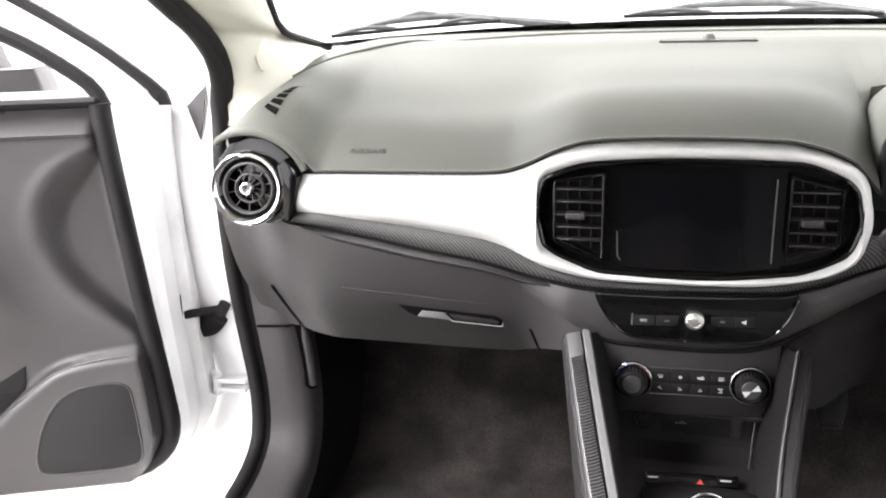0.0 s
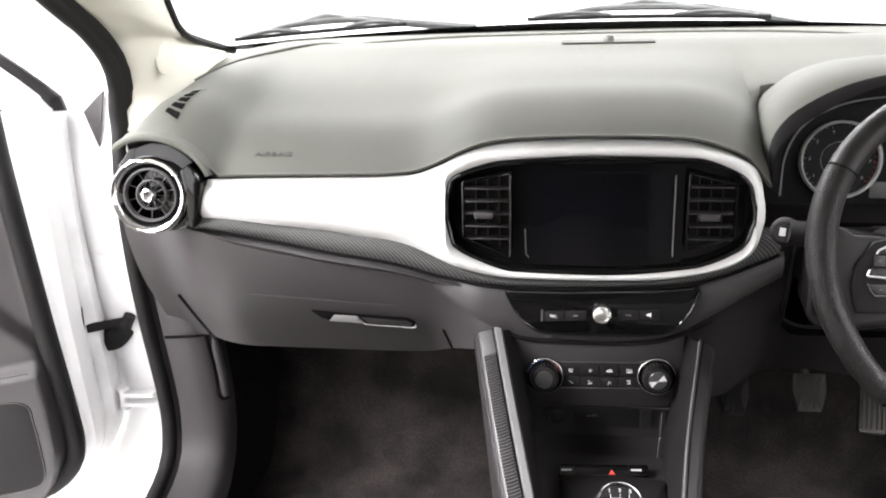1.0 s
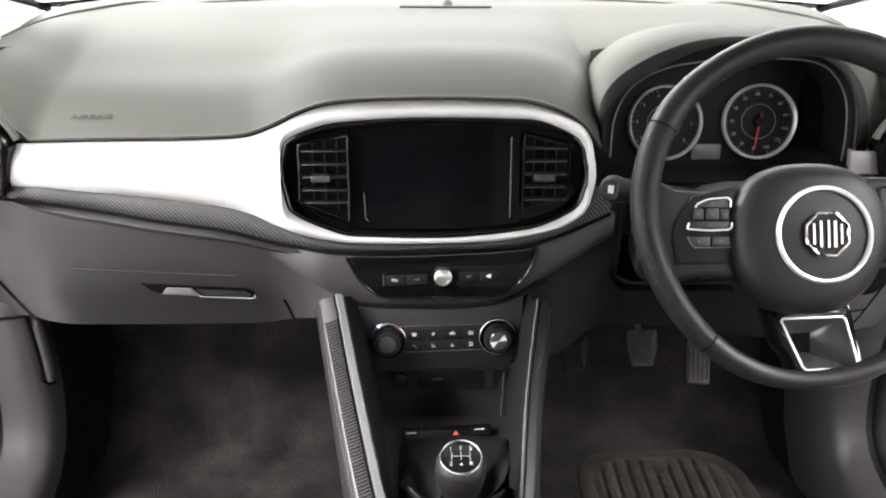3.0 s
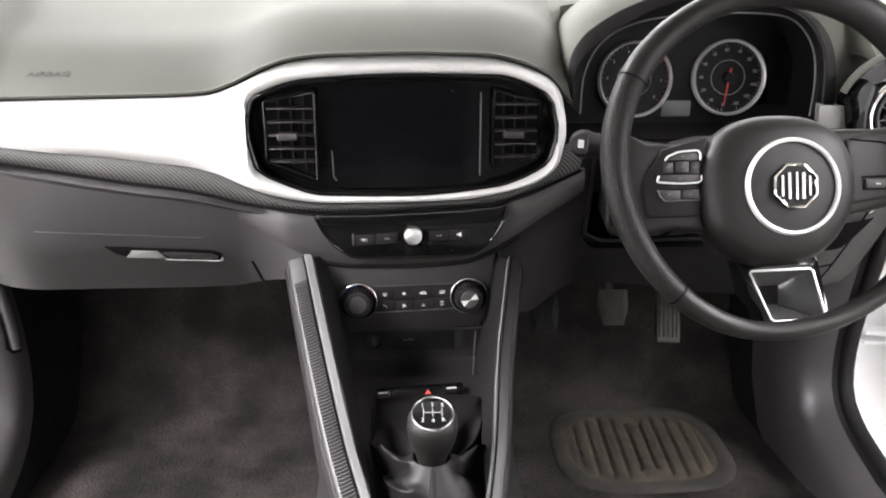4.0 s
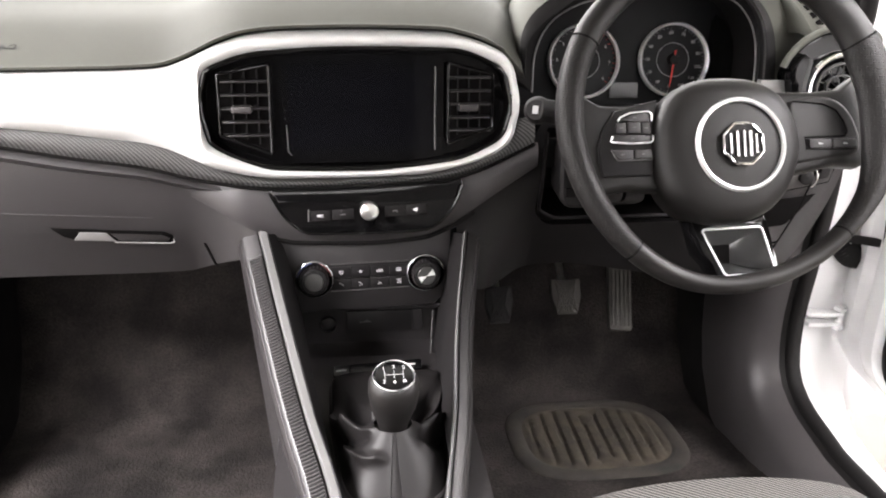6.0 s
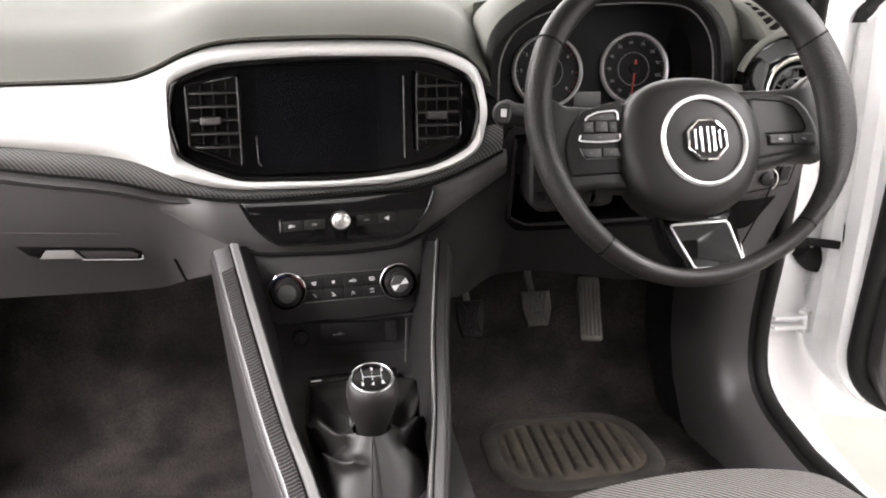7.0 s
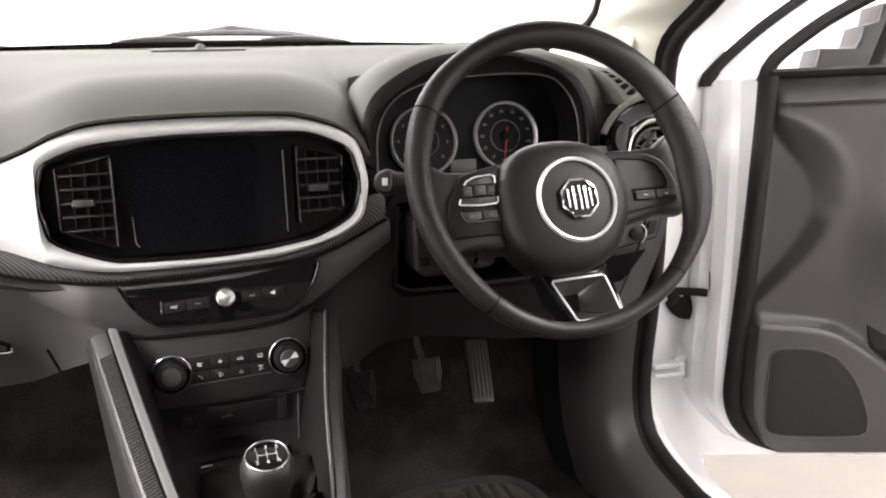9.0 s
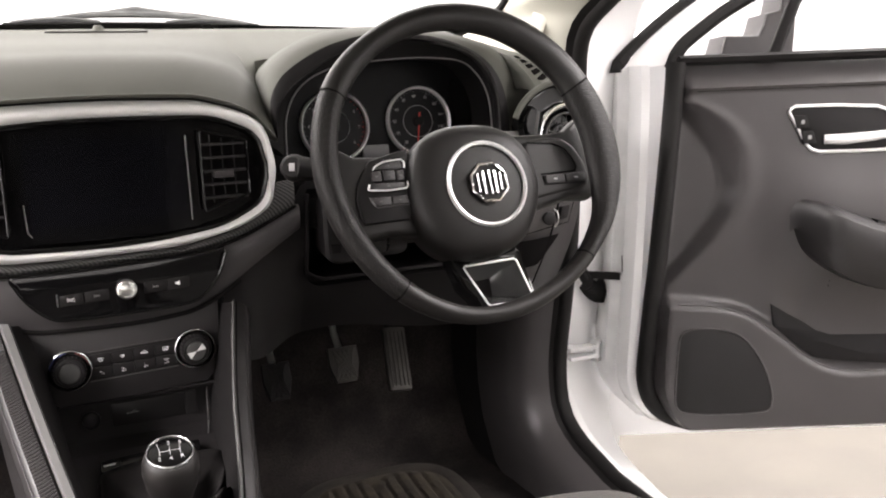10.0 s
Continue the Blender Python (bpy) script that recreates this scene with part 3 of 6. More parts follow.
bottom = curve([(-0.66, 0.722), (-0.61, 0.728), (-0.56, 0.748), (-0.5, 0.756), (-0.3, 0.756), (-0.23, 0.758), (-0.17, 0.783), (-0.13, 0.800), (-0.10, 0.806)])
xl = steps(-0.658, -0.105, 76)
topl = lambda x: C(x) if x > -0.508 else 0.955 + 0.06 * ss(-0.5, -0.60, x) - 0.02 * ss(-0.60, -0.65, x)
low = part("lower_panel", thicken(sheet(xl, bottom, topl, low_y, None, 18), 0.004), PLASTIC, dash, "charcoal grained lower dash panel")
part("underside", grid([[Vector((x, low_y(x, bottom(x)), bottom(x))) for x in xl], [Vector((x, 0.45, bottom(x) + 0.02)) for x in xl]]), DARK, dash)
lip_w = lambda x: 0.0015 + 0.008 * ss(-0.508, -0.44, x) * ss(-0.10, -0.20, x)
bev = steps(-0.505, -0.115, 60)
part("upper_bevel", grid([[Vector((x, low_y(x, C(x)) + 0.001, C(x) - 0.003)) for x in bev], [Vector((x, low_y(x, C(x)) - 0.0055, C(x) - 0.003 - lip_w(x))) for x in bev], [Vector((x, low_y(x, C(x) - 0.02) + 0.001, C(x) - 0.006 - lip_w(x) * 1.5)) for x in bev]]), PLASTIC, low, "bevelled upper edge of the lower panel")
# glove box lid outlined by its gap
lid_l = spline([(-0.605, 0, 0.815), (-0.60, 0, 0.80), (-0.585, 0, 0.770), (-0.56, 0, 0.742)], 20)
part("lid_gap", tube([(p.x, low_y(p.x, p.z) - 0.001, p.z) for p in lid_l], 0.0032, 6), VOID, low)
part("lid_gap", tube([(x, low_y(x, z) - 0.0006, z) for x, z in ((-0.200, 0.805), (-0.192, 0.775), (-0.188, 0.772))], 0.0018, 6), VOID, low)
part("lid_crease", tube([(x, low_y(x, 0.857 - 0.068 * (x + 0.447)) - 0.0002, 0.857 - 0.068 * (x + 0.447)) for x in steps(-0.447, -0.255, 20)], 0.0006, 6), PLASTIC, low)
on_low = lambda a, b, o: Vector((a, low_y(a, b) - o - 0.0005, b))
h_out = [(-0.373, 0.833), (-0.30, 0.828), (-0.245, 0.824), (-0.236, 0.818), (-0.237, 0.809), (-0.245, 0.806), (-0.30, 0.810), (-0.350, 0.815), (-0.362, 0.820)]
hand = part("glovebox_handle", plate(h_out, 0.0015, on_low, 0.0005), VOID, low, "recessed grey glovebox handle")
part("grip_recess", plate([(-0.342, 0.8265), (-0.312, 0.8250), (-0.303, 0.8110), (-0.352, 0.8145)], 0.0030, on_low, 0.001), HANDLE, hand, "pale grey finger recess")
part("grip_flap", plate([(-0.307, 0.8245), (-0.250, 0.8200), (-0.2405, 0.8140), (-0.2425, 0.8100), (-0.299, 0.8130)], 0.0045, on_low, 0.001), PLASTIC, hand)
part("grip_edge", tube([on_low(a, b, 0.004) for a, b in ((-0.305, 0.8108), (-0.27, 0.8085), (-0.241, 0.8066), (-0.2355, 0.8085), (-0.2360, 0.8125))], 0.0011, 6), HANDLE, hand, "pale lower edge")
part("grip_edge", tube([on_low(a, b, 0.004) for a, b in ((-0.299, 0.8120), (-0.308, 0.8250), (-0.28, 0.8235), (-0.25, 0.8210))], 0.0007, 6), VOID, hand)
text("airbag_lettering", "AIRBAG", 0.0088, pose(-0.396, 0.0345, 1.0425, 46, 0, 0), AIRMARK, pad, 0.0003, 1.55)


def round_vent(side):
    sh = 0.017 if side > 0 else 0.0
    c = Vector((side * (0.546 + sh), -0.002, 0.998 - sh * 0.25))
    m = look(c, c + Vector((side * 0.10, 1, -0.10)))
    v = part("side_vent", lathe([(0.047, -0.05), (0.0475, -0.014), (0.046, -0.010)], m, 40), GLOSS, dash, "round air vent with chrome ring and black housing")
    part("chrome_ring", lathe([(0.0468, -0.030), (0.0474, -0.012), (0.0472, -0.004), (0.0460, 0.0015), (0.0438, 0.0035), (0.0412, 0.0026), (0.0390, -0.0005), (0.0374, -0.005), (0.0366, -0.010)], m, 56), CHROME, v, "chrome ring")
    part("inner_collar", lathe([(0.0400, 0.0), (0.0385, -0.003), (0.0345, -0.006), (0.0330, -0.014)], m, 48), GLOSS, v)
    part("bore", lathe([(0.0340, -0.008), (0.0325, -0.020), (0.0310, -0.026), (0.0, -0.028)], m, 40), VOID, v)
    part("outer_ring", lathe([(0.0328, -0.010), (0.0330, -0.004), (0.0312, -0.003), (0.0302, -0.006), (0.0300, -0.012)], m, 48), VANE, v, "grey ring holding the blades")
    part("inner_ring", lathe([(0.0185, -0.014), (0.0190, -0.008), (0.0176, -0.007), (0.0168, -0.014)], m, 32), VANE, v)
    for k in range(10):
        a = (k + 0.35) / 10 * math.tau
        p = [m @ Vector((math.cos(a) * r, math.sin(a) * r, -0.013)) for r in (0.0180, 0.0310)]
        part("blade", tube(p, 0.0007, 6), VANE, v)
        a += 0.25
        p = [m @ Vector((math.cos(a) * r, math.sin(a) * r, -0.014)) for r in (0.008, 0.0172)]
        part("blade", tube(p, 0.0006, 6), VANE, v)
    hubp = part("hub", lathe([(0.0046, 0.0020), (0.0060, 0.0030), (0.0078, 0.0024), (0.0086, -0.001), (0.0088, -0.014)], m, 28), CHROME, v, "chrome hub")
    part("hub_face", lathe([(0.0, 0.0010), (0.0032, 0.0012), (0.0048, 0.0022)], m, 24), GREYEDGE, hubp)
    part("hub_mark", plate([(-0.0008, 0.0), (0.0008, 0.0), (0.0008, 0.0036), (-0.0008, 0.0036)], 0.0006, lambda a, b, o: m @ Vector((a, b, 0.0012 + o))), VOID, hubp, smooth=False)
    lip = [(side * (0.546 + sh + 0.0795 * math.cos(radians(q))), 0.008 + 0.060 * max(0, math.cos(radians(q))) ** 3, 1.000 + 0.0670 * math.sin(radians(q))) for q in steps(48, 162, 36)]
    part("vent_lip", tube(lip, 0.0042, 8), PAD, v, "grey pad edge arching over the vent")
    mid = Vector((side * (0.546 + sh), 0, 1.0))
    shelf = []
    for f in (0.0, 0.25, 0.6, 1.0):
        shelf.append([Vector(p) + Vector((p[0] - mid.x, 0, p[2] - mid.z)).normalized() * (0.003 + 0.016 * f) + Vector((0, 0.070 * f, 0)) for p in (lip[:21] if side > 0 else lip)])
    part("lip_shelf", grid(shelf), PAD, v, "grey pad running back from the arched edge")
    # glossy housing that links the vent with the silver band
    o = [(side * (a + sh), b) for a, b in ((0.490, 0.958), (0.481, 0.985), (0.476, 1.010), (0.480, 1.024), (0.500, 1.045), (0.525, 1.060), (0.546, 1.062), (0.575, 1.052), (0.594, 1.030), (0.600, 1.0), (0.594, 0.970), (0.57, 0.950), (0.53, 0.948))]
    part("vent_surround", plate(o, 0.012, lambda a, b, q: Vector((a, 0.030 - q, b)), 0.004), GLOSS, v, "piano black vent surround")
    o = [(side * (a + sh), b) for a, b in ((0.497, 0.955), (0.490, 0.960), (0.481, 0.985), (0.476, 1.010), (0.479, 1.022), (0.492, 1.036), (0.503, 1.028), (0.498, 1.0), (0.499, 0.975))]
    part("vent_cheek", plate(o, 0.033, lambda a, b, q: Vector((a, 0.030 - q, b)), 0.005), GLOSS, v, "piano black cheek beside the band")


round_vent(-1)
round_vent(1)


def defrost(side):
    oa, ob, ia, ib = Vector((0.5395, 0.049)), Vector((0.5275, 0.106)), Vector((0.5195, 0.038)), Vector((0.5150, 0.117))
    if side > 0:
        ia, ib = oa.lerp(ia, 0.66), ob.lerp(ib, 0.66)
        oa, ob, ia, ib = (p + Vector((0.004, -0.030)) for p in (oa, ob, ia, ib))

    def on_pad(a, b, o):
        p = oa.lerp(ob, a).lerp(ia.lerp(ib, a), b)
        y0 = 0.012 + 0.075 * ss(0.565, 0.625, p.x)
        return Vector((side * p.x, p.y + 0.002, pad_z(side * p.x, p.y, y0, pad_edge(side * p.x)) + 0.0004 + o))
    d = part("defrost_vent", plate([(-0.04, -0.05), (-0.04, 1.05), (1.04, 1.05), (1.04, -0.05)], 0.0006, on_pad), PAD, dash, "grey slotted window demister vent")
    for k in range(5):
        a = k / 5 + 0.01
        top_in = 1.0 - 0.05 * k
        part("slot", plate([(a, 0.06 * k), (a, top_in), (a + 0.125, top_in), (a + 0.125, 0.06 * k)], 0.0006, lambda p, q, o: on_pad(p, q, o + 0.0008)), VOID, d, "open slot drawn as a flat black patch of shade")


defrost(-1)
defrost(1)
ledge_y = curve([(0, 0.445), (0.176, 0.441), (0.337, 0.408), (0.426, 0.350), (0.485, 0.312), (0.53, 0.280), (0.578, 0.228)])
led = [(x, ledge_y(abs(x))) for x in steps(-0.578, 0.578, 80)]
part("pad_ledge", tube([(x, y, pad_z(x, y, 0.012, pad_edge(x)) + 0.0006) for x, y in led], 0.0020, 8), PAD, pad)
# speaker slot and light sensor on the top of the pad
sl = part("top_slot", plate(rounded(-0.055, 0.075, 0.322, 0.334, 0.005), 0.0012, lambda a, b, o: Vector((a, b, B(b) + o + 0.0005)), 0.0), PAD, dash, "flat grey cover let into the pad")
part("cover_gap", tube([(x, 0.321, B(0.321) + 0.0005) for x in steps(-0.056, 0.076, 12)], 0.0009, 5), PLASTIC, sl)
part("light_sensor", lathe([(0.0, 0.006), (0.004, 0.0055), (0.007, 0.002), (0.008, -0.002)], pose(0.012, 0.332, B(0.332) + 0.002), 20), PAD, sl, "small grey domed light sensor")

# ---- centre screen unit ----
unit = part("screen_surround", sheet(steps(-0.182, 0.163, 60), lambda x: HL(x) - 0.002, lambda x: HU(x) + 0.002, lambda x, z: 0.022, None, 2), GLOSS, dash, "piano black screen and vent surround")
part("surround_lip", tube([(x, 0.008, HU(x) - 0.001) for x in steps(-0.182, 0.163, 50)] + [(x, 0.008, HL(x) + 0.001) for x in steps(0.163, -0.182, 50)], 0.003, 8, True), GLOSS, unit)
upright = lambda y0: (lambda a, b, o: Vector((a, y0 - o, b)))
scr = part("touch_screen", plate(rounded(-0.097, 0.087, 0.915, 1.035, 0.004), 0.0012, upright(0.0172), 0.0), GLOSS, unit, "dark switched-off touch screen")
part("display", plate(rounded(-0.086, 0.0745, 0.929, 1.025, 0.001), 0.0006, upright(0.0158)), SCREEN, scr, "black glossy display")
part("bezel_edge", tube([(0.0772, 0.0156, 1.022), (0.0772, 0.0156, 0.928)], 0.0009, 6), GREYEDGE, scr, "thin pale edge")
part("bezel_edge", tube([(-0.0905, 0.0156, 0.958), (-0.0895, 0.0156, 0.928), (-0.086, 0.0156, 0.924)], 0.0007, 6), GREYEDGE, scr, "thin pale edge")


def square_vent(s):
    a0, a1 = (-0.162, -0.107) if s < 0 else (0.091, 0.142)
    top = lambda x: 1.015 + 0.010 * (x - a0) / (a1 - a0) if s < 0 else 1.026 - 0.013 * (x - a0) / (a1 - a0)
    bot = lambda x: 0.949 - 0.022 * (x - a0) / (a1 - a0) if s < 0 else 0.936 + 0.018 * (x - a0) / (a1 - a0)
    v = part("centre_vent", sheet(steps(a0, a1, 6), bot, top, lambda x, z: 0.0212, None, 2), VOID, dash, "black slatted centre air vent")
    loop = [(a0, 0.006, bot(a0)), (a0, 0.006, top(a0)), (a1, 0.006, top(a1)), (a1, 0.006, bot(a1))]
    part("vent_frame", tube([Vector(p).lerp(Vector(q), f) for p, q in zip(loop, loop[1:] + loop[:1]) for f in (0.02, 0.5, 0.98)], 0.0015, 8, True), GLOSS, v)
    for k in range(5):
        z = 0.9465 + 0.0148 * k + (0.0 if s < 0 else 0.003)
        e = part("slat", plate([(a0 + 0.002, z), (a1 - 0.002, z), (a1 - 0.002, z + 0.0024), (a0 + 0.002, z + 0.0024)], 0.010, upright(0.017), 0.0008), STACKP, v)
    for k in range(3):
        x = a0 + (a1 - a0) * (k + 1) / 4
        part("vane", plate([(x - 0.0008, bot(x) + 0.004), (x + 0.0008, bot(x) + 0.004), (x + 0.0008, top(x) - 0.003), (x - 0.0008, top(x) - 0.003)], 0.004, upright(0.020)), DARK, v)
    xm, zm = (a0 + a1) / 2 - 0.002, 0.977
    part("adjuster", plate(rounded(xm - 0.012, xm + 0.010, zm - 0.0035, zm + 0.0045, 0.002), 0.009, upright(0.008), 0.0015), DOORTRIM, v, "small sliding tab")


square_vent(-1)
square_vent(1)

# ---- centre stack ----
stack = thing("centre_stack", (0, 0.05, 0.66), "charcoal centre stack with audio strip and climate controls", "centre stack")
smile = curve([(-0.205, 0.872), (-0.16, 0.848), (-0.118, 0.829), (-0.08, 0.822), (0.0, 0.820), (0.06, 0.824), (0.095, 0.836), (0.118, 0.850), (0.150, 0.872), (0.20, 0.905)])
part("stack_bezel", thicken(sheet(steps(-0.205, 0.20, 60), smile, lambda x: C(x) - 0.001, lambda x, z: 0.022 + 0.02 * ss(-0.14, -0.205, x), None, 8, 0.005), 0.004), PLASTIC, stack, "grey curved bezel below the band")
part("bezel_gap", tube([(x, 0.020, smile(x) - 0.003) for x in steps(-0.13, 0.125, 40)], 0.0030, 6), VOID, stack)
strip_o = [(p.x, p.z) for p in spline([(-0.114, 0, 0.880), (-0.105, 0, 0.862), (-0.094, 0, 0.847), (-0.078, 0, 0.834), (-0.06, 0, 0.8305), (0.0, 0, 0.830), (0.058, 0, 0.832), (0.078, 0, 0.837), (0.094, 0, 0.852), (0.104, 0, 0.868), (0.111, 0, 0.887)], 40)]
strip_o += [(x, C(x) - 0.001) for x in steps(0.108, -0.112, 30)]
aud = part("audio_strip", plate(strip_o, 0.009, upright(0.020), 0.0025), GLOSS, stack, "piano black audio button strip")
lip = [(p[0] * 0.99, 0.0105, p[1] + 0.001) for p in strip_o[:40]]
part("strip_edge", tube(lip, 0.0014, 6), GLOSS, aud, "thin glossy edge line")
bar = lambda x: 0.8563 + 0.046 * x
for k, (a, b) in enumerate(((-0.069, -0.044), (-0.043, -0.018), (0.018, 0.042), (0.043, 0.067))):
    e = part("audio_button", plate([(a, bar(a) - 0.0062), (b, bar(b) - 0.0062), (b, bar(b) + 0.0062), (a, bar(a) + 0.0062)], 0.0018, upright(0.0112), 0.0006), DARK, aud, "flat black audio button")
    m = (a + b) / 2
    if k == 0:
        text("source_lettering", "SRC", 0.0046, pose(m, 0.0092, bar(m), 90), MARK, e)
    elif k == 1 or k == 2:
        text("skip_sign", "I<<" if k == 1 else ">>I", 0.0042, pose(m, 0.0092, bar(m), 90), GREYMARK, e)
    else:
        bmx = plate([(m - 0.004, bar(m) - 0.001), (m - 0.002, bar(m) - 0.001), (m + 0.001, bar(m) - 0.003), (m + 0.001, bar(m) + 0.003), (m - 0.002, bar(m) + 0.001), (m - 0.004, bar(m) + 0.001)], 0.0003, upright(0.0094))
        part("speaker_sign", bmx, MARK, e)
part("strip_tick", plate([(-0.0705, 0.848), (-0.0695, 0.848), (-0.0695, 0.861), (-0.0705, 0.861)], 0.0036, upright(0.0112)), ALU, aud)


def knob(x, z, parent, r, y0, depth, name, label, cap, tilt=-4):
    m = pose(x, y0, z, 90 + tilt)
    k = part(name, lathe([(r, -0.004), (r, depth * 0.8), (r * 0.94, depth), (r * 0.80, depth + 0.0008), (r * 0.76, depth - 0.001)], m, 40), ALU if cap is None else DARK, parent, label)
    part("knob_face", lathe([(0.0, depth + 0.0006), (r * 0.5, depth + 0.0002), (r * 0.78, depth - 0.0010)], m, 40), cap or ALU, k)
    return k, m


vk, vm = knob(-0.0002, 0.8590, aud, 0.0106, 0.012, 0.012, "volume_knob", "round brushed aluminium volume knob", None)

hv_out = [(-0.112, 0.826), (-0.06, 0.822), (0.0, 0.8205), (0.06, 0.824), (0.098, 0.836), (0.096, 0.79), (0.090, 0.748), (0.078, 0.736), (0.0, 0.732), (-0.080, 0.731), (-0.092, 0.742), (-0.102, 0.785)]
hv = part("climate_panel", plate(hv_out, 0.012, upright(0.034), 0.003), STACKP, stack, "charcoal climate control panel")
strip = part("button_strip", plate([(-0.052, 0.7575), (0.052, 0.7610), (0.052, 0.7925), (-0.052, 0.7900)], 0.0020, upright(0.0225), 0.0008), DARK, hv, "black button strip between the knobs")
part("strip_edge", tube([(-0.047, 0.0210, 0.7570), (0.0, 0.0210, 0.7587), (0.047, 0.0210, 0.7603)], 0.0009, 6), GREYEDGE, strip)
part("strip_edge", tube([(-0.047, 0.0210, 0.7907), (0.0, 0.0210, 0.7920), (0.047, 0.0210, 0.7930)], 0.0008, 6), PLASTIC, strip)
for x, nm, lab in ((-0.0665, "temperature_knob", "round temperature knob with red and blue ring"), (0.0662, "fan_knob", "round fan knob with a glint painted on its cap")):
    z = 0.7742 if x < 0 else 0.7785
    at = pose(x, 0.021, z, 88)
    ring = part("knob_ring", lathe([(0.0222, -0.004), (0.0222, 0.0045), (0.0210, 0.006), (0.0195, 0.0045)], at, 44), GLOSS, hv, "black knob collar")
    part("ring_edge", lathe([(0.0222, 0.0025), (0.0230, 0.0038), (0.0228, 0.0056), (0.0214, 0.0064)], at, 44), GREYRING, ring, "thin bright edge")
    k, m = knob(x, z, hv, 0.0165, 0.020, 0.020, nm, lab, DARK)
    for q in range(24):
        a = q / 24 * math.tau
        part("grip_groove", tube([m @ Vector((0.0166 * math.cos(a), 0.0166 * math.sin(a), h)) for h in (0.004, 0.016)], 0.0006, 4), STACKP, k)
    face = part("cap", lathe([(0.0, 0.0212), (0.0100, 0.0208), (0.0112, 0.0195)], m, 36), CAPMETAL, k, "spun metal cap" if x > 0 else "dark spun cap")
    if x < 0:
        for a0, a1, mt in ((95, 170, ARCBLUE), (10, 70, ARCRED)):
            pts = [at @ Vector((0.0200 * math.cos(radians(a)), 0.0200 * math.sin(radians(a)), 0.0055)) for a in steps(a0, a1, 12)]
            part("colour_arc", tube(pts, 0.0007, 6), mt, ring, "printed blue arc" if mt is ARCBLUE else "printed red arc")
    else:
        # two bright flat triangles paint the glint of the spun cap
        for sgn in (1, -1):
            b2 = bmesh.new()
            b2.faces.new([b2.verts.new(m @ Vector((sgn * px, sgn * py, 0.0217))) for px, py in ((0, 0), (0.0104, 0.001), (0.0066, 0.0082))])
            part("painted_glint", b2, SATIN, face, smooth=False)
# the signs on the eight buttons, as short strokes in a square from -1 to 1
SEAT = [((-0.2, 0.6), (-0.1, -0.1), (0.6, -0.2), (0.7, -0.9))]
SIGNS = [[((-1, 0.6), (1, 0.6), (0.6, -0.4), (-0.6, -0.4), (-1, 0.6)), ((-0.3, -0.9), (-0.3, 0.1)), ((0.3, -0.9), (0.3, 0.1))],
         [((-0.8, 0), (0.8, 0)), ((-0.4, -0.7), (0.4, 0.7)), ((-0.4, 0.7), (0.4, -0.7))],
         [((-1.3, -0.4), (-1.2, 0.1), (-0.5, 0.2), (-0.1, 0.7), (0.6, 0.7), (0.9, 0.2), (1.3, 0), (1.3, -0.4), (-1.3, -0.4)), ((-0.3, -0.1), (0.5, -0.1))],
         [((-1, -0.6), (-1, 0.7), (1, 0.7), (1, -0.6), (-1, -0.6)), ((-0.4, -0.9), (-0.4, 0.3)), ((0.4, -0.9), (0.4, 0.3))],
         SEAT + [((-1, 0.5), (-0.5, 0.5))], SEAT + [((-1, 0.5), (-0.5, 0.5)), ((-0.8, -0.8), (0.0, -0.8))], SEAT + [((-0.8, -0.8), (0.1, -0.8))], SEAT + [((-0.8, -0.8), (0.0, -0.8)), ((-1, 0.9), (0.9, 0.9))]]
for r in range(2):
    for c in range(4):
        x = -0.0345 + 0.0229 * c
        z = (0.7822 if r == 0 else 0.7672) + 0.030 * x
        b = part("climate_button", plate(rounded(x - 0.0111, x + 0.0111, z - 0.0068, z + 0.0068, 0.0008), 0.0020, upright(0.0206), 0.0006), DARK, strip, "small black climate button with white sign")
        for line in SIGNS[r * 4 + c]:
            part("sign", tube([(x + 0.0028 * p, 0.0185, z + 0.0026 * q) for p, q in line], 0.00035, 4), MARK, b)

# cubby below the climate panel
prof = [(0.030, 0.733), (0.070, 0.730), (0.074, 0.668), (0.045, 0.655), (-0.005, 0.660), (-0.033, 0.672)]
rows = [[Vector((x * (1 - 0.12 * k / 5), y, z)) for x in steps(-0.094, 0.094, 8)] for k, (y, z) in enumerate(prof)]
cub = part("cubby", grid(rows), PLASTIC, stack, "dark open storage cubby")
part("cubby_brow", tube([(x, 0.029, 0.7315) for x in steps(-0.088, 0.088, 8)], 0.0028, 8), STACKP, cub, "rounded lower lip of the climate panel")
socket = part("power_socket", lathe([(0.0112, 0.0), (0.0112, 0.006), (0.0102, 0.0068), (0.0092, 0.006), (0.0088, 0.0), (0.0, -0.003)], pose(-0.053, 0.074, 0.695, 90), 28), STACKP, cub, "round power socket")
part("socket_cover", lathe([(0.0, 0.0050), (0.006, 0.0048), (0.0086, 0.003)], pose(-0.053, 0.074, 0.695, 90), 24), PLASTIC, socket)
part("cubby_edge", tube([(0.0764, 0.030, 0.7250), (0.0752, 0.030, 0.6950), (0.0738, 0.030, 0.6640)], 0.0007, 6), GREYEDGE, cub, "thin bright edge of the cubby")
usb = part("port_plate", plate(rounded(-0.030, 0.064, 0.682, 0.711, 0.003), 0.003, upright(0.073), 0.001), STACKP, cub, "blank plate with port sign")
part("port_sign", tube([(-0.012, 0.0696, 0.6965), (0.001, 0.0696, 0.6970)], 0.0005, 5), GREYMARK, usb)
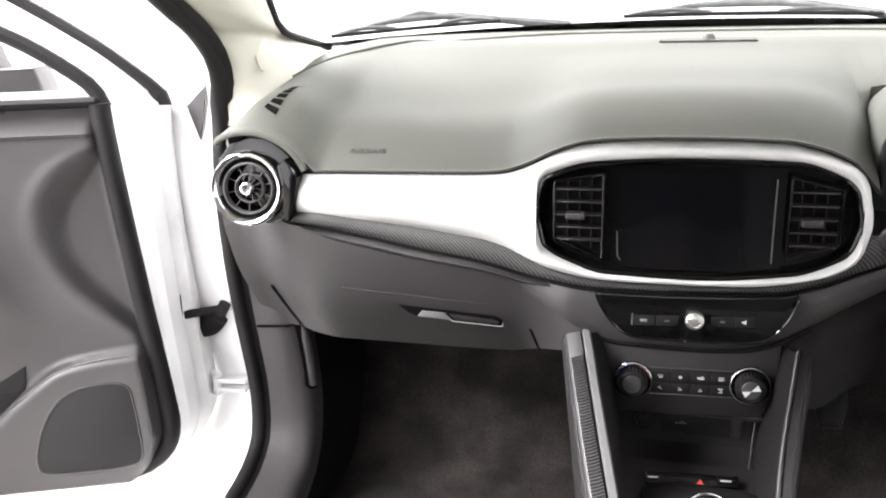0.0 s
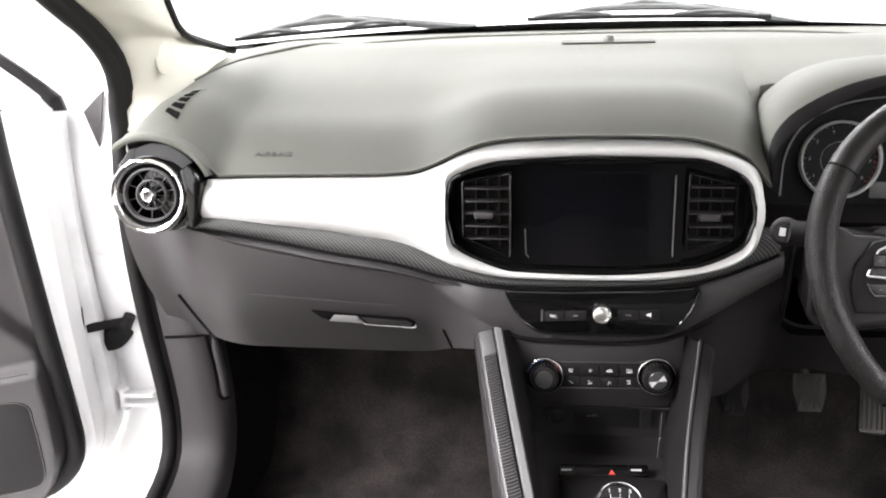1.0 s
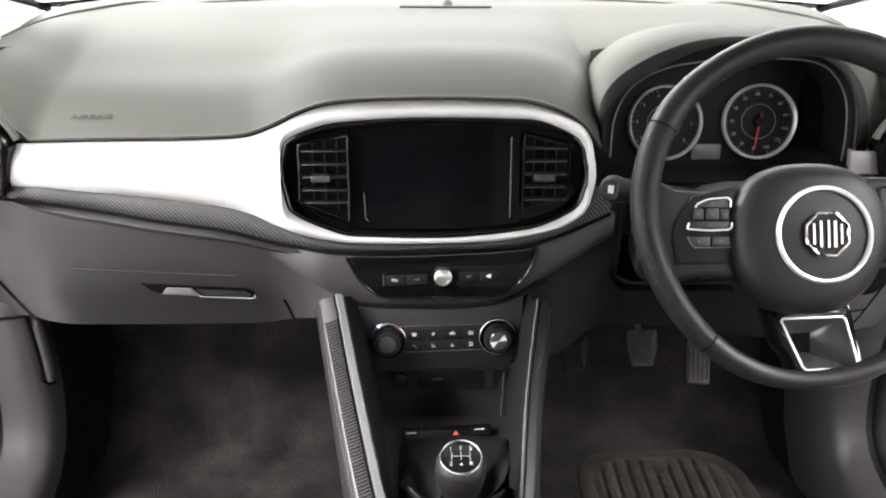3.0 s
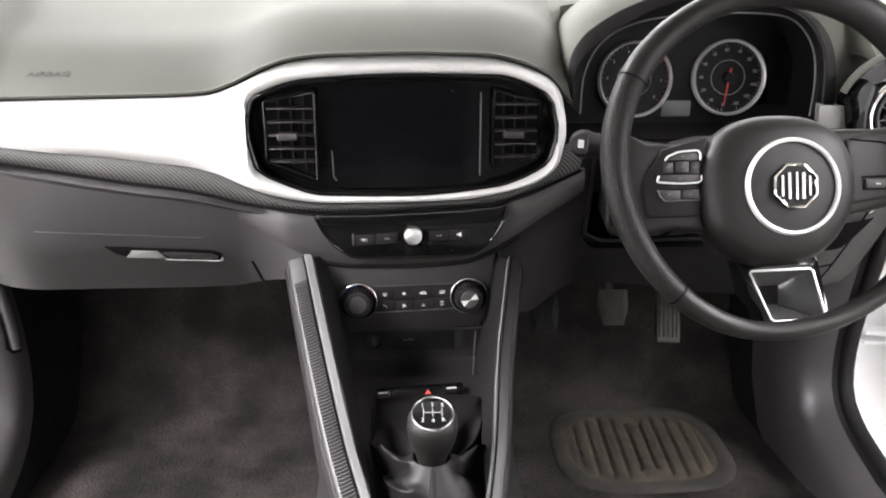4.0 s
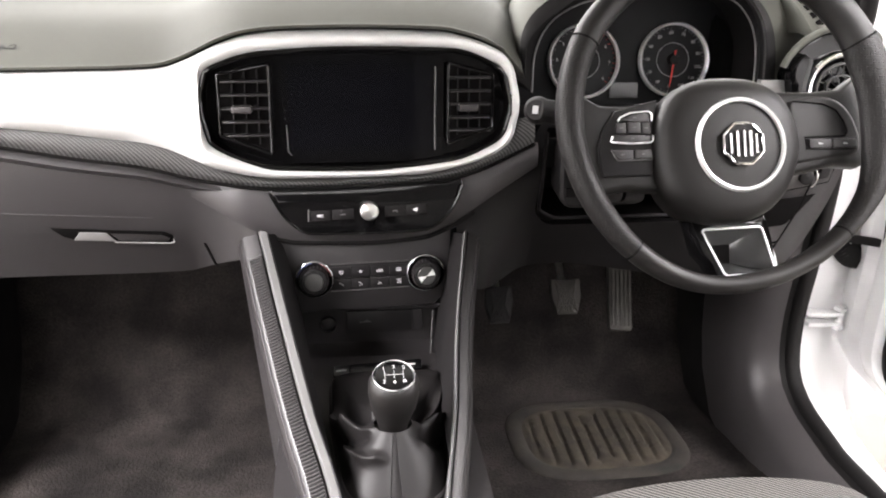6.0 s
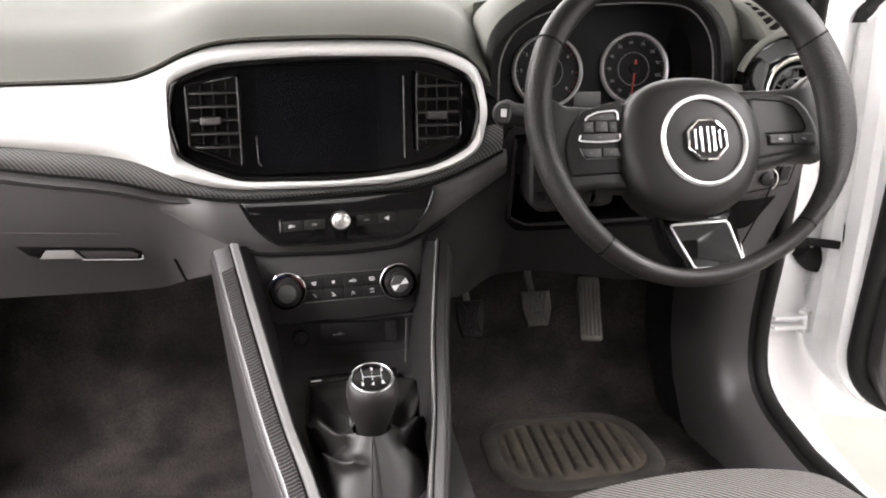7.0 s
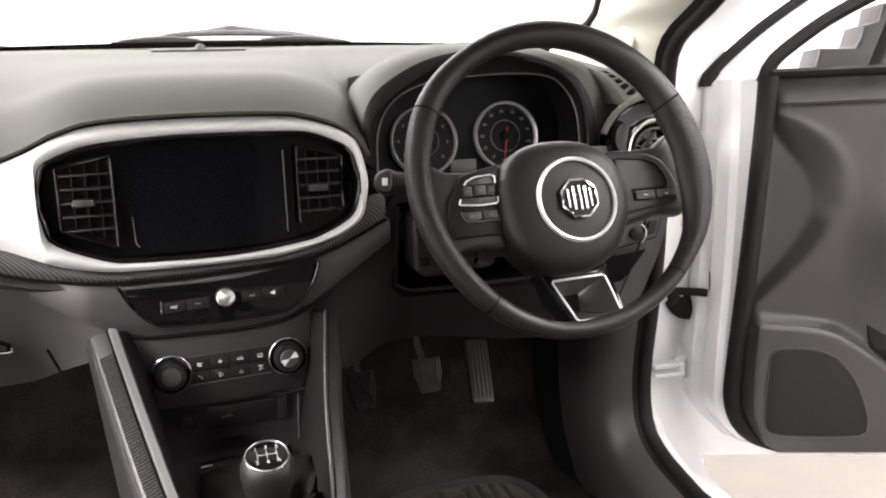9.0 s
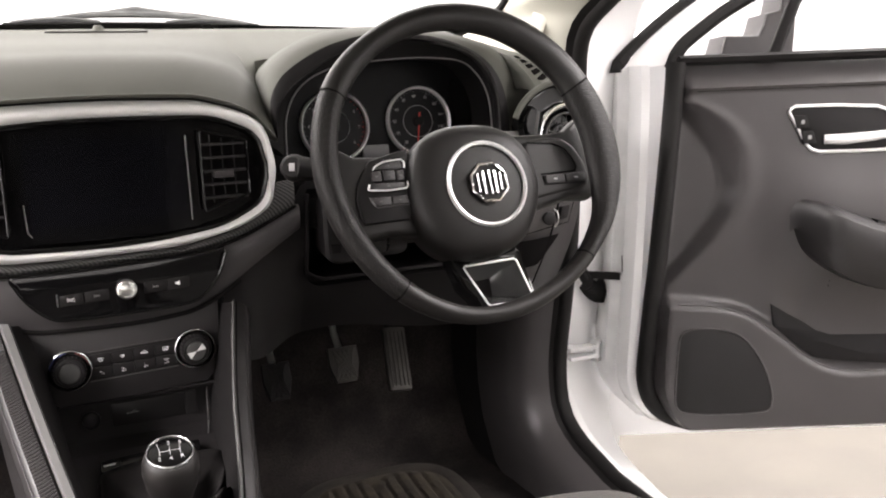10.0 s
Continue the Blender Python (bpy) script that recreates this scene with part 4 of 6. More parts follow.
part("port_sign", tube([(-0.008, 0.0696, 0.6967), (-0.005, 0.0696, 0.6990), (-0.002, 0.0696, 0.6990)], 0.0004, 5), GREYMARK, usb)
part("port_sign", lathe([(0.0, 0.0004), (0.0013, 0.0)], pose(-0.012, 0.0698, 0.6965, 90), 10), GREYMARK, usb)
# paler piece that stands for a reflection on the cubby's right
part("reflection_patch", plate(rounded(0.054, 0.068, 0.684, 0.712, 0.002), 0.004, upright(0.0715), 0.001), PLASTIC, usb)

# ---- centre console ----
cons = thing("centre_console", (0, -0.15, 0.40), "charcoal centre console with ribbed wings", "centre console")
WL = [(-0.117, 0.010, 0.834), (-0.089, -0.096, 0.763), (-0.064, -0.184, 0.704), (-0.044, -0.243, 0.665), (-0.034, -0.285, 0.640)]
WR = [(0.110, 0.004, 0.830), (0.087, -0.100, 0.760), (0.073, -0.188, 0.700), (0.060, -0.247, 0.662), (0.052, -0.290, 0.636)]
deck = curve([(-0.33, 0.615), (-0.25, 0.635), (-0.10, 0.655), (-0.07, 0.668), (-0.03, 0.678), (0.0, 0.680)])
wl, wr = spline(WL, 40), spline(WR, 40)


def shift(line, dx, dy, dz):
    return [p + Vector((dx, dy, dz)) for p in line]


cheek_x = lambda z: 0.074 + 0.13 * (z - 0.65)


def wing(line, s, silver, rib, plain):
    """A console wing: satin edge strip, dark joint, ribbed or plain face, bright outer line, flank, and the wall that runs in to the stack."""
    e0, e1 = shift(line, 0, 0, 0), shift(line, s * silver, 0.001, 0.001)
    part("wing_edge", grid([shift(e0, 0, 0.002, -0.010), e0, shift(e0, s * 0.002, -0.001, 0.003), shift(e1, -s * 0.002, -0.001, 0.003), e1, shift(e1, 0, 0.002, -0.006)]), GREYEDGE, cons, "satin grey console edge")
    e2, e3 = shift(line, s * (silver + rib), 0.002, -0.004), shift(line, s * (silver + rib + plain), 0.003, -0.008)
    face = part("wing_face", grid([shift(e1, 0, 0, -0.0015), e2, e3, shift(e3, s * 0.004, 0.004, -0.012)]), STACKP, cons, "charcoal wing face")
    part("outer_line", tube(shift(e3, s * 0.0004, -0.0004, 0.0004), 0.0005, 6), PLASTIC, face, "thin pale outer line")
    part("joint", tube(shift(e1, s * 0.0012, -0.0004, 0.0002), 0.0009, 6), VOID, face, "dark joint")
    side = [[p + Vector((s * (0.004 - 0.042 * f), 0.004, 0)) for p in e3] for f in (0, 0.5, 1)]
    rows = [side[0], [Vector((p.x, p.y, (p.z + 0.38) / 2)) for p in side[1]], [Vector((p.x, p.y, 0.38)) for p in side[2]]]
    rows = [r + [r[-1] + Vector((0, -0.35, 0))] for r in rows]
    rows[0] = [p + Vector((0, 0, -0.010)) for p in rows[0]]
    front = [Vector((r[0].x, 0.42, r[0].z)) for r in rows]
    rows = [[f] + r for f, r in zip(front, rows)]
    part("console_side", grid(rows), STACKP, cons, "charcoal console flank")
    inner = [[p + Vector((0, 0.002, -0.010)) for p in line], [Vector((p.x - s * 0.003, p.y + 0.004, max(deck(p.y), 0.60))) for p in line]]
    part("inner_wall", grid(inner), STACKP, cons)
    # the cheek's shadow is put into its black colour
    high = [p for p in line if p.z > 0.672]
    wall = [[p + Vector((-s * 0.0005, 0.001, -0.001)) for p in high], [Vector((p.x + 0.5 * (s * cheek_x(p.z) - p.x), 0.5 * (0.040 + p.y), p.z - 0.004)) for p in high], [Vector((s * cheek_x(p.z), 0.040, p.z - 0.006)) for p in high]]
    part("stack_cheek", grid(wall), DARK, cons, "charcoal cheek between wing and stack, blackened for its shadow")
    return e1, e2, face


e1, e2, face = wing(wl, -1, 0.011, 0.0165, 0.004)
bed = [[a.lerp(b, q) + Vector((0, -0.0004, 0.0008)) for a, b in zip(e1[4:], e2[4:])] for q in (0.18, 0.5, 0.98)]
part("rib_bed", grid(bed), DARK, face, "black bed between the ribs")
ribs = 84
for k in range(ribs):
    f = 4 + 34.5 * k / ribs
    i, t = int(f), f - int(f)
    a, b = e1[i].lerp(e1[i + 1], t), e2[i].lerp(e2[i + 1], t)
    along = (e1[i + 1] - e1[i]).normalized()
    part("rib", tube([a.lerp(b, q) + Vector((0, -0.0012, 0.0014)) - along * 0.0035 * (1 - q) ** 2 for q in (0.18, 0.55, 0.98)], 0.0010, 5), PLASTIC, face)
wing(wr, 1, 0.004, 0.010, 0.003)
part("deck", grid([[Vector((x, y, deck(y))) for x in steps(-0.105, 0.105, 10)] for y in steps(0.0, -0.33, 20)]), STACKP, cons, "black console deck")
tilt = lambda a, b, o: Vector((a, -0.042 + b * 0.75 - o * 0.55 + 0.08 * a, 0.6815 + b * 0.45 + o * 0.83 + 0.012 * a))
sw = part("switch_panel", plate(rounded(-0.047, 0.056, -0.0085, 0.0085, 0.003), 0.004, tilt, 0.001), GLOSS, cons, "black switch row with red hazard triangle")
for dx in (-0.028, 0.033):
    part("switch_gap", plate([(dx - 0.0005, -0.0075), (dx + 0.0005, -0.0075), (dx + 0.0005, 0.0075), (dx - 0.0005, 0.0075)], 0.0044, tilt), DARK, sw)
part("hazard_sign", plate([(0.010, -0.0066), (0.018, -0.0066), (0.014, 0.0002)], 0.0046, tilt), RED, sw, "red triangle", smooth=False)
for x0 in (-0.038, 0.042):
    part("switch_sign", plate([(x0 - 0.006, -0.0012), (x0 + 0.006, -0.0012), (x0 + 0.006, 0.0012), (x0 - 0.006, 0.0012)], 0.0045, tilt), GREYMARK, sw, smooth=False)

# ---- gear lever ----
gear = thing("gear_lever", (0.012, -0.15, 0.65), "black gear lever with chrome-ringed knob and leather boot", "gear lever")
ga, gb = Vector((0.012, -0.196, 0.690)), Vector((0.012, -0.222, 0.757))
ax = (gb - ga).normalized()
gm = Matrix.Translation(gb) @ ax.to_track_quat("Z", "Y").to_matrix().to_4x4() @ Matrix.Diagonal((0.91, 0.91, 1, 1))
part("knob", lathe([(0.0, 0.0), (0.019, -0.0005), (0.0235, -0.003), (0.0265, -0.010), (0.0270, -0.020), (0.0245, -0.036), (0.0195, -0.052), (0.0165, -0.064), (0.0160, -0.070)], gm, 40), LEATHER, gear, "black leather knob")
part("knob_ring", lathe([(0.0222, -0.003), (0.0222, 0.0010), (0.0214, 0.0018), (0.0206, 0.0010)], gm, 48), GREYRING, gear, "chrome ring")
cap = part("shift_plate", lathe([(0.0, 0.0022), (0.012, 0.0018), (0.0192, 0.0005)], gm, 40), GLOSS, gear, "black shift pattern plate")
bars = [(-0.0095, -0.0085, -0.0095, 0.0085), (0.0, -0.0085, 0.0, 0.0085), (0.0095, -0.0085, 0.0095, 0.0085), (-0.0095, 0.0, 0.0095, 0.0)]
for x0, y0, x1, y1 in bars:
    part("pattern_line", tube([gm @ Vector((x0, y0 * 0.62, 0.0022)), gm @ Vector((x1, y1 * 0.62, 0.0022))], 0.00030, 5), GREYMARK, cap)
for ch, x, y in (("1", -0.0105, 0.0095), ("3", 0.0, 0.0105), ("5", 0.0105, 0.0095), ("2", -0.0105, -0.0095), ("4", 0.0, -0.0105), ("R", 0.0105, -0.0095)):
    text("gear_mark", ch, 0.0068, gm @ pose(x, y, 0.0020), GREYMARK, cap)
part("collar", lathe([(0.0160, -0.068), (0.0172, -0.070), (0.0172, -0.078), (0.015, -0.080)], gm, 28), GLOSS, gear)
FOLDS = [((150, 0.10), (172, 0.62), 0.016, 9), ((172, 0.62), (200, 0.90), 0.006, 10), ((200, 0.36), (222, 0.42), 0.011, 10), ((222, 0.42), (246, 0.58), 0.009, 10),
         ((186, 0.25), (204, 0.72), -0.006, 13), ((50, 0.05), (34, 0.75), 0.015, 7), ((24, 0.0), (8, 0.62), 0.019, 7), ((37, 0.0), (20, 0.65), -0.009, 6),
         ((-12, 0.20), (-24, 0.72), -0.007, 13), ((-46, 0.10), (-40, 0.60), 0.004, 12), ((270, 0.0), (270, 1.0), 0.003, 7)]
BACK = curve([(0.0, 0.0), (0.05, 0.007), (0.12, 0.0115), (0.22, 0.012), (0.50, 0.007), (0.78, 0.011), (1.0, 0.036)])


def fold_at(a, f):
    """How far the leather stands out at the angle a and height f: sharp ridges and hollows along short lines."""
    total = 0.0
    for (a0, f0), (a1, f1), high, wide in FOLDS:
        q = max(0.0, min(1.0, (f - f0) / (f1 - f0) if f1 > f0 else 0.0))
        off = abs((a - (a0 + (a1 - a0) * q) + 180) % 360 - 180) / wide
        far = max(0.0, f0 - f, f - f1) / 0.10
        total += high * math.exp(-off ** 1.4 - far * far)
    return total


rows = []
nb = 180
base = spline([(0.074, -0.075, 0), (0.070, -0.055, 0), (0.012, -0.050, 0), (-0.042, -0.055, 0), (-0.049, -0.075, 0), (-0.046, -0.15, 0), (-0.032, -0.235, 0), (0.012, -0.256, 0), (0.054, -0.240, 0), (0.066, -0.19, 0), (0.074, -0.075, 0)], nb + 1)[:-1]
for i in range(41):
    f = i / 40
    row = []
    for k, p in enumerate(base):
        th = math.atan2(p.y + 0.165, p.x - 0.012)
        top = ga + Vector((math.cos(th) * 0.019, math.sin(th) * 0.019, 0.004))
        front = max(0.0, -math.sin(th)) ** 2
        g = f ** (1.20 - 0.40 * front)
        q = Vector((p.x, p.y, 0)).lerp(Vector((top.x, top.y, 0)), g)
        z0 = deck(p.y) + 0.002
        full = top.z - z0
        q.z = z0 + full * f ** 0.92
        q.z += (z0 + BACK(f) * (full / 0.036 if f > 0.85 else 1.0) - q.z) * ss(0.15, 0.75, math.sin(th))
        fold = fold_at(math.degrees(th), f) * math.sin(math.pi * min(1, f * 0.94 + 0.06)) ** 0.5
        q += Vector((math.cos(th) * 0.8, math.sin(th) * 0.8, 0.9)) * fold * (1 - 0.30 * front)
        q.z = max(q.z, deck(q.y) + 0.0015)
        row.append(q)
    rows.append(row)
boot = part("boot", grid(rows, True), BOOT, gear, "creased black leatherette boot", angle=75)
front_k = min(range(nb), key=lambda j: abs(rows[0][j].x - 0.012) + 10 * (rows[0][j].y > -0.2))
for dk in (-2, 2):
    part("boot_seam", tube([rows[i][front_k + dk] + Vector((0, -0.0006, 0.0006)) for i in range(2, 39)], 0.0007, 5), BOOT, boot, "raised stitched boot seam")
part("boot_frame", tube([Vector((p.x, p.y, deck(p.y) + 0.0005)) for p in base[::3]], 0.0030, 8, True), STACKP, gear, "black frame round the boot")


# ---- driver side of the dashboard ----
ar = curve([(0.70, 0.17), (0.745, 0.125), (0.80, 0.085), (0.84, 0.060), (0.90, 0.035), (1.0, 0.020)])


def low_r(x, z):
    y = ar(z) + 0.045 * ss(0.50, 0.64, x) ** 1.5
    return y + (0.026 - y) * ss(0.22, 0.12, x)


bot_r = curve([(0.10, 0.76), (0.16, 0.745), (0.25, 0.752), (0.42, 0.722), (0.55, 0.712), (0.61, 0.712)])
top_r = curve([(0.10, 0.84), (0.118, 0.851), (0.150, 0.873), (0.194, 0.934), (0.21, 0.960), (0.480, 0.966), (0.497, 1.0), (0.612, 1.0)])
hl, hh = (lambda x: 0.830 + 0.012 * ss(0.235, 0.212, x)), (lambda x: 0.950)
xr = sorted(set([round(v, 5) for v in steps(0.105, 0.212, 14) + steps(0.212, 0.24, 6) + steps(0.24, 0.478, 26) + steps(0.478, 0.496, 3)]))
# darker than the charcoal side panel: shade round the column put into the colour
lowr = part("lower_panel", thicken(sheet(xr, bot_r, top_r, low_r, (0.212, 0.478, hl, hh), 14), 0.004), DARK, dash, "lower dash panel round the steering column, coloured black for its shade")
xq = steps(0.496, 0.632, 18)
sidep = part("side_panel", thicken(sheet(xq, bot_r, lambda x: top_r(x) - 0.06 * ss(0.60, 0.635, x), low_r, None, 16), 0.004), PLASTIC, dash, "charcoal side panel with switches beside the column")
rl = rounded(0.208, 0.482, 0.826, 0.952, 0.02, 4)
# the recess walls are coloured black for the shade inside
part("column_recess", grid([[Vector((a, 0.045, b)) for a, b in rl], [Vector((a, 0.26, b)) for a, b in rl], [Vector((0.345 + (a - 0.345) * 0.02, 0.26, 0.91 + (b - 0.91) * 0.02)) for a, b in rl]], True), VOID, lowr, "open recess round the column, coloured black for its shade")
lp = [(0.212, low_r(0.212, z) - 0.001, z) for z in steps(0.945, 0.850, 8)] + [(x, low_r(x, hl(x)) - 0.001, hl(x)) for x in steps(0.214, 0.478, 24)]
part("recess_lip", tube(lp, 0.0025, 6), DARK, lowr)
part("underside", grid([[Vector((x, low_r(x, bot_r(x)), bot_r(x))) for x in xr + xq[1:]], [Vector((x, 0.45, bot_r(x) + 0.02)) for x in xr + xq[1:]]]), DARK, dash)
on_r = lambda a, b, o: Vector((a, low_r(a, b) - 0.0045 - o, b))
# flat black sheet for the shade inside the coin pocket
part("coin_pocket", sheet(steps(0.500, 0.592, 12), lambda x: 0.806 + 0.044 * max(0, (x - 0.560) / 0.033), lambda x: 0.851, lambda x, z: low_r(x, z) - 0.0052, None, 3), VOID, sidep, "coin pocket drawn as a flat black patch of shade")
part("panel_gap", tube([(x, low_r(x, 0.775) - 0.0045, 0.775) for x in steps(0.497, 0.565, 10)], 0.0012, 5), VOID, sidep)
part("panel_gap", tube([(0.575 - 0.010 * f, low_r(0.575 - 0.010 * f, 0.90 - 0.16 * f) - 0.0045, 0.90 - 0.16 * f) for f in steps(0, 1, 8)], 0.0012, 5), VOID, sidep)
part("panel_gap", tube([on_r(a, b, 0.0035) for a, b in ((0.520, 0.862), (0.606, 0.867), (0.610, 0.901), (0.520, 0.900))], 0.0009, 5), VOID, sidep)
swp = part("light_switch_panel", plate([(0.520, 0.862), (0.606, 0.867), (0.610, 0.901), (0.520, 0.900)], 0.004, on_r, 0.0012), PLASTIC, sidep, "small switch panel with headlamp dial")
part("headlamp_dial", lathe([(0.0095, 0.0), (0.0095, 0.004), (0.008, 0.005), (0.0, 0.005)], pose(0.556, low_r(0.556, 0.880) - 0.006, 0.880, 90), 28), DARK, swp)
part("dial_arc", tube([pose(0.556, low_r(0.556, 0.880) - 0.0095, 0.880, 90) @ Vector((0.0145 * math.cos(radians(a)), 0.0145 * math.sin(radians(a)), 0.0)) for a in steps(-60, 60, 10)], 0.0008, 5), ALU, swp)
part("mirror_switch", plate(rounded(0.580, 0.600, 0.874, 0.894, 0.002), 0.006, on_r, 0.001), DARK, swp)
# silver end piece beside the driver vent, its shade put into a greyer colour
part("silver_end", plate([(0.478, 0.983), (0.524, 0.978), (0.515, 1.002), (0.477, 1.003)], 0.006, upright(0.046), 0.001), HANDLE, dash, "short satin silver end of the band, greyed for its shade")

# ---- instrument cluster ----
clu = thing("instrument_cluster", (0.35, 0.15, 0.97), "hooded instrument cluster with two round chrome dials", "instrument cluster")
HO = [(0.182, 1.018), (0.171, 1.050), (0.171, 1.082), (0.190, 1.108), (0.235, 1.131), (0.295, 1.141), (0.388, 1.137), (0.465, 1.120), (0.508, 1.094), (0.534, 1.058), (0.545, 1.010)]
HI = [(0.188, 1.010), (0.190, 1.045), (0.205, 1.066), (0.225, 1.082), (0.270, 1.108), (0.325, 1.124), (0.388, 1.122), (0.444, 1.107), (0.474, 1.080), (0.486, 1.045), (0.489, 0.995)]


def arc(pts, n=44):
    return [(p.x, p.z) for p in spline([(a, 0, b) for a, b in pts], n)]


ho, hi = arc(HO), arc(HI)
cxm = 0.345


def at_depth(a, b, y):
    """The outline point moved along the sight line to another depth."""
    f = (y + 0.94) / 0.99
    return Vector((-0.04 + (a + 0.04) * f, y, 1.08 + (b - 1.08) * f))


rows = [[at_depth(a, b, 0.058) for a, b in hi]]
for k in range(9):
    f = k / 8
    g, y = math.sin(f * math.pi / 2) ** 0.9, 0.030 + 0.075 * (1 - math.cos(f * math.pi / 2))
    row = []
    for j, ((a, b), (c, d)) in enumerate(zip(hi, ho)):
        gj = g * (1 - 0.65 * ss(0.55, 0.78, j / len(hi))) if k == 2 else g
        row.append(at_depth(a + (c - a) * gj, b + (d - b) * gj, y + 0.06 * f * ss(0.62, 0.80, j / len(hi))))
    rows.append(row)
for y, sx, dz in ((0.14, 0.995, 0.001), (0.20, 0.97, 0.006), (0.28, 0.90, 0.018), (0.36, 0.78, 0.036)):
    rows.append([Vector((cxm + (p.x - cxm) * sx, y + max(0.0, p.y - 0.105), p.z - dz)) for p in rows[9]])
part("hood", grid(rows[3:]), PAD, clu, "grey grained cluster hood")
part("hood_roll", grid(rows[:4]), DARK, clu, "black rolled front edge of the hood")
deep = [[Vector((a, 0.056, b)) for a, b in hi], [Vector((cxm + (a - cxm) * 1.10, 0.10, 1.03 + (b - 1.03) * 1.03)) for a, b in hi], [Vector((cxm + (a - cxm) * 1.14, 0.150, 1.03 + (b - 1.03) * 1.03)) for a, b in hi]]
part("hood_lining", grid(deep), DARK, clu, "black inner lining of the hood")
part("hood_edge", tube([at_depth(a - 0.002, b - 0.001, 0.036) for a, b in hi[26:]], 0.0009, 6), GREYEDGE, clu, "thin grey edge")
AR = arc([(0.206, 0.985), (0.209, 1.035), (0.230, 1.072), (0.275, 1.094), (0.346, 1.102), (0.407, 1.103), (0.452, 1.097), (0.477, 1.076), (0.490, 1.048), (0.494, 1.011), (0.493, 0.980)], len(hi))
part("visor_bezel", grid([[Vector((a, 0.090, b)) for a, b in AR], [Vector((cxm + (a - cxm) * 1.075, 0.083, 1.03 + (b - 1.03) * 1.02)) for a, b in hi]]), DARK, clu, "black inner bezel of the cluster")
part("visor_edge", tube([Vector((a, 0.0885, b)) for a, b in AR], 0.0012, 6), HANDLE, clu, "thin grey arc")
part("visor_wall", grid([[Vector((a, 0.091, b)) for a, b in AR], [Vector((a, 0.155, b)) for a, b in AR]]), DARK, clu)
part("cluster_face", plate([(0.185, 0.955), (0.515, 0.955), (0.500, 1.06), (0.465, 1.10), (0.39, 1.118), (0.31, 1.118), (0.23, 1.09), (0.195, 1.05)], 0.004, upright(0.156)), DIAL, clu, "black cluster face")
part("lower_shelf", grid([[Vector((x, 0.156, 0.962)), Vector((x, 0.10, 0.955)), Vector((x, 0.045, 0.935)), Vector((x, 0.040, 0.90))] for x in steps(0.19, 0.50, 12)]), DARK, clu, "black sloped shelf below the dials")

# silver band end in shade, painted with the pale grey
part("band_end", plate([(0.4654, 1.0049), (0.5029, 1.0040), (0.5132, 0.9783), (0.4673, 0.9787)], 0.006, upright(0.02), 0.001), HANDLE, clu, "silver end of the trim band beside the dials, greyed for its shade")


def dial(x, z, numbers, start, end, needle, r=0.0455):
    m = pose(x, 0.150, z, 90 - 6)
    d = part("dial", lathe([(0.0, 0.001), (r, 0.001)], m, 48), DIAL, clu, "black round dial with white figures")
    part("dial_ring", lathe([(r + 0.0025, 0.0), (r + 0.0025, 0.008), (r + 0.0008, 0.0098), (r - 0.0010, 0.008), (r - 0.0010, 0.001)], m, 56), SATIN, d, "chrome dial ring")
    part("centre_boss", lathe([(0.0, 0.008), (0.006, 0.0075), (0.008, 0.003), (0.008, 0.001)], m, 24), DARK, d)
    part("inner_ring", lathe([(0.0215, 0.0012), (0.0218, 0.002), (0.0224, 0.0012)], m, 40), GREYMARK, d)
    n = len(numbers)
    for k, s in enumerate(numbers):
        a = radians(start + (end - start) * k / (n - 1))
        text("figure", s, 0.0058, m @ pose(math.cos(a) * (r - 0.0105), math.sin(a) * (r - 0.0105), 0.002), GREYMARK, d)
    for k in range(4 * (n - 1) + 1):
        a = radians(start + (end - start) * k / (4 * (n - 1)))
        r0 = r - (0.006 if k % 4 == 0 else 0.0045)
        part("tick", tube([m @ Vector((math.cos(a) * r0, math.sin(a) * r0, 0.002)), m @ Vector((math.cos(a) * (r - 0.0025), math.sin(a) * (r - 0.0025), 0.002))], 0.0004, 4), GREYMARK if numbers[-1] != "8" or k < 22 else RED, d)
    a = radians(needle)
    part("needle", tube([m @ Vector((-math.cos(a) * 0.012, -math.sin(a) * 0.012, 0.006)), m @ Vector((math.cos(a) * (r - 0.010), math.sin(a) * (r - 0.010), 0.006))], [0.0016, 0.0008], 6), RED, d, "red needle")


dial(0.287, 1.018, ["0", "1", "2", "3", "4", "5", "6", "7", "8"], 250, -40, 250)
dial(0.409, 1.0195, ["0", "10", "20", "30", "40", "50", "60", "70", "80", "90", "100", "120", "140"], 262, -70, 262)
part("trip_display", plate(rounded(0.326, 0.364, 0.970, 0.990, 0.002), 0.003, upright(0.152), 0.0005), LCD, clu, "small grey trip display")
part("side_display", plate([(p[0], p[1]) for p in arc([(0.455, 0.985), (0.460, 1.07), (0.475, 1.07), (0.492, 1.04), (0.492, 0.985)], 20)], 0.002, upright(0.152)), GLOSS, clu, "dark blank side display")

# ---- steering column and stalks ----
col = thing("steering_column", (0.35, 0.0, 0.92), "charcoal steering column shroud with stalks", "steering column")
rows = []
for y, w, h0, h1 in ((-0.115, 0.050, 0.905, 0.985), (-0.10, 0.060, 0.895, 0.988), (-0.02, 0.066, 0.880, 0.978), (0.06, 0.068, 0.868, 0.955), (0.14, 0.068, 0.860, 0.940)):
    rows.append([Vector((0.350 + a, y, b)) for a, b in rounded(-w, w, h0, h1, 0.028, 5)])
part("shroud", grid(rows, True), PLASTIC, col, "two-piece charcoal shroud")
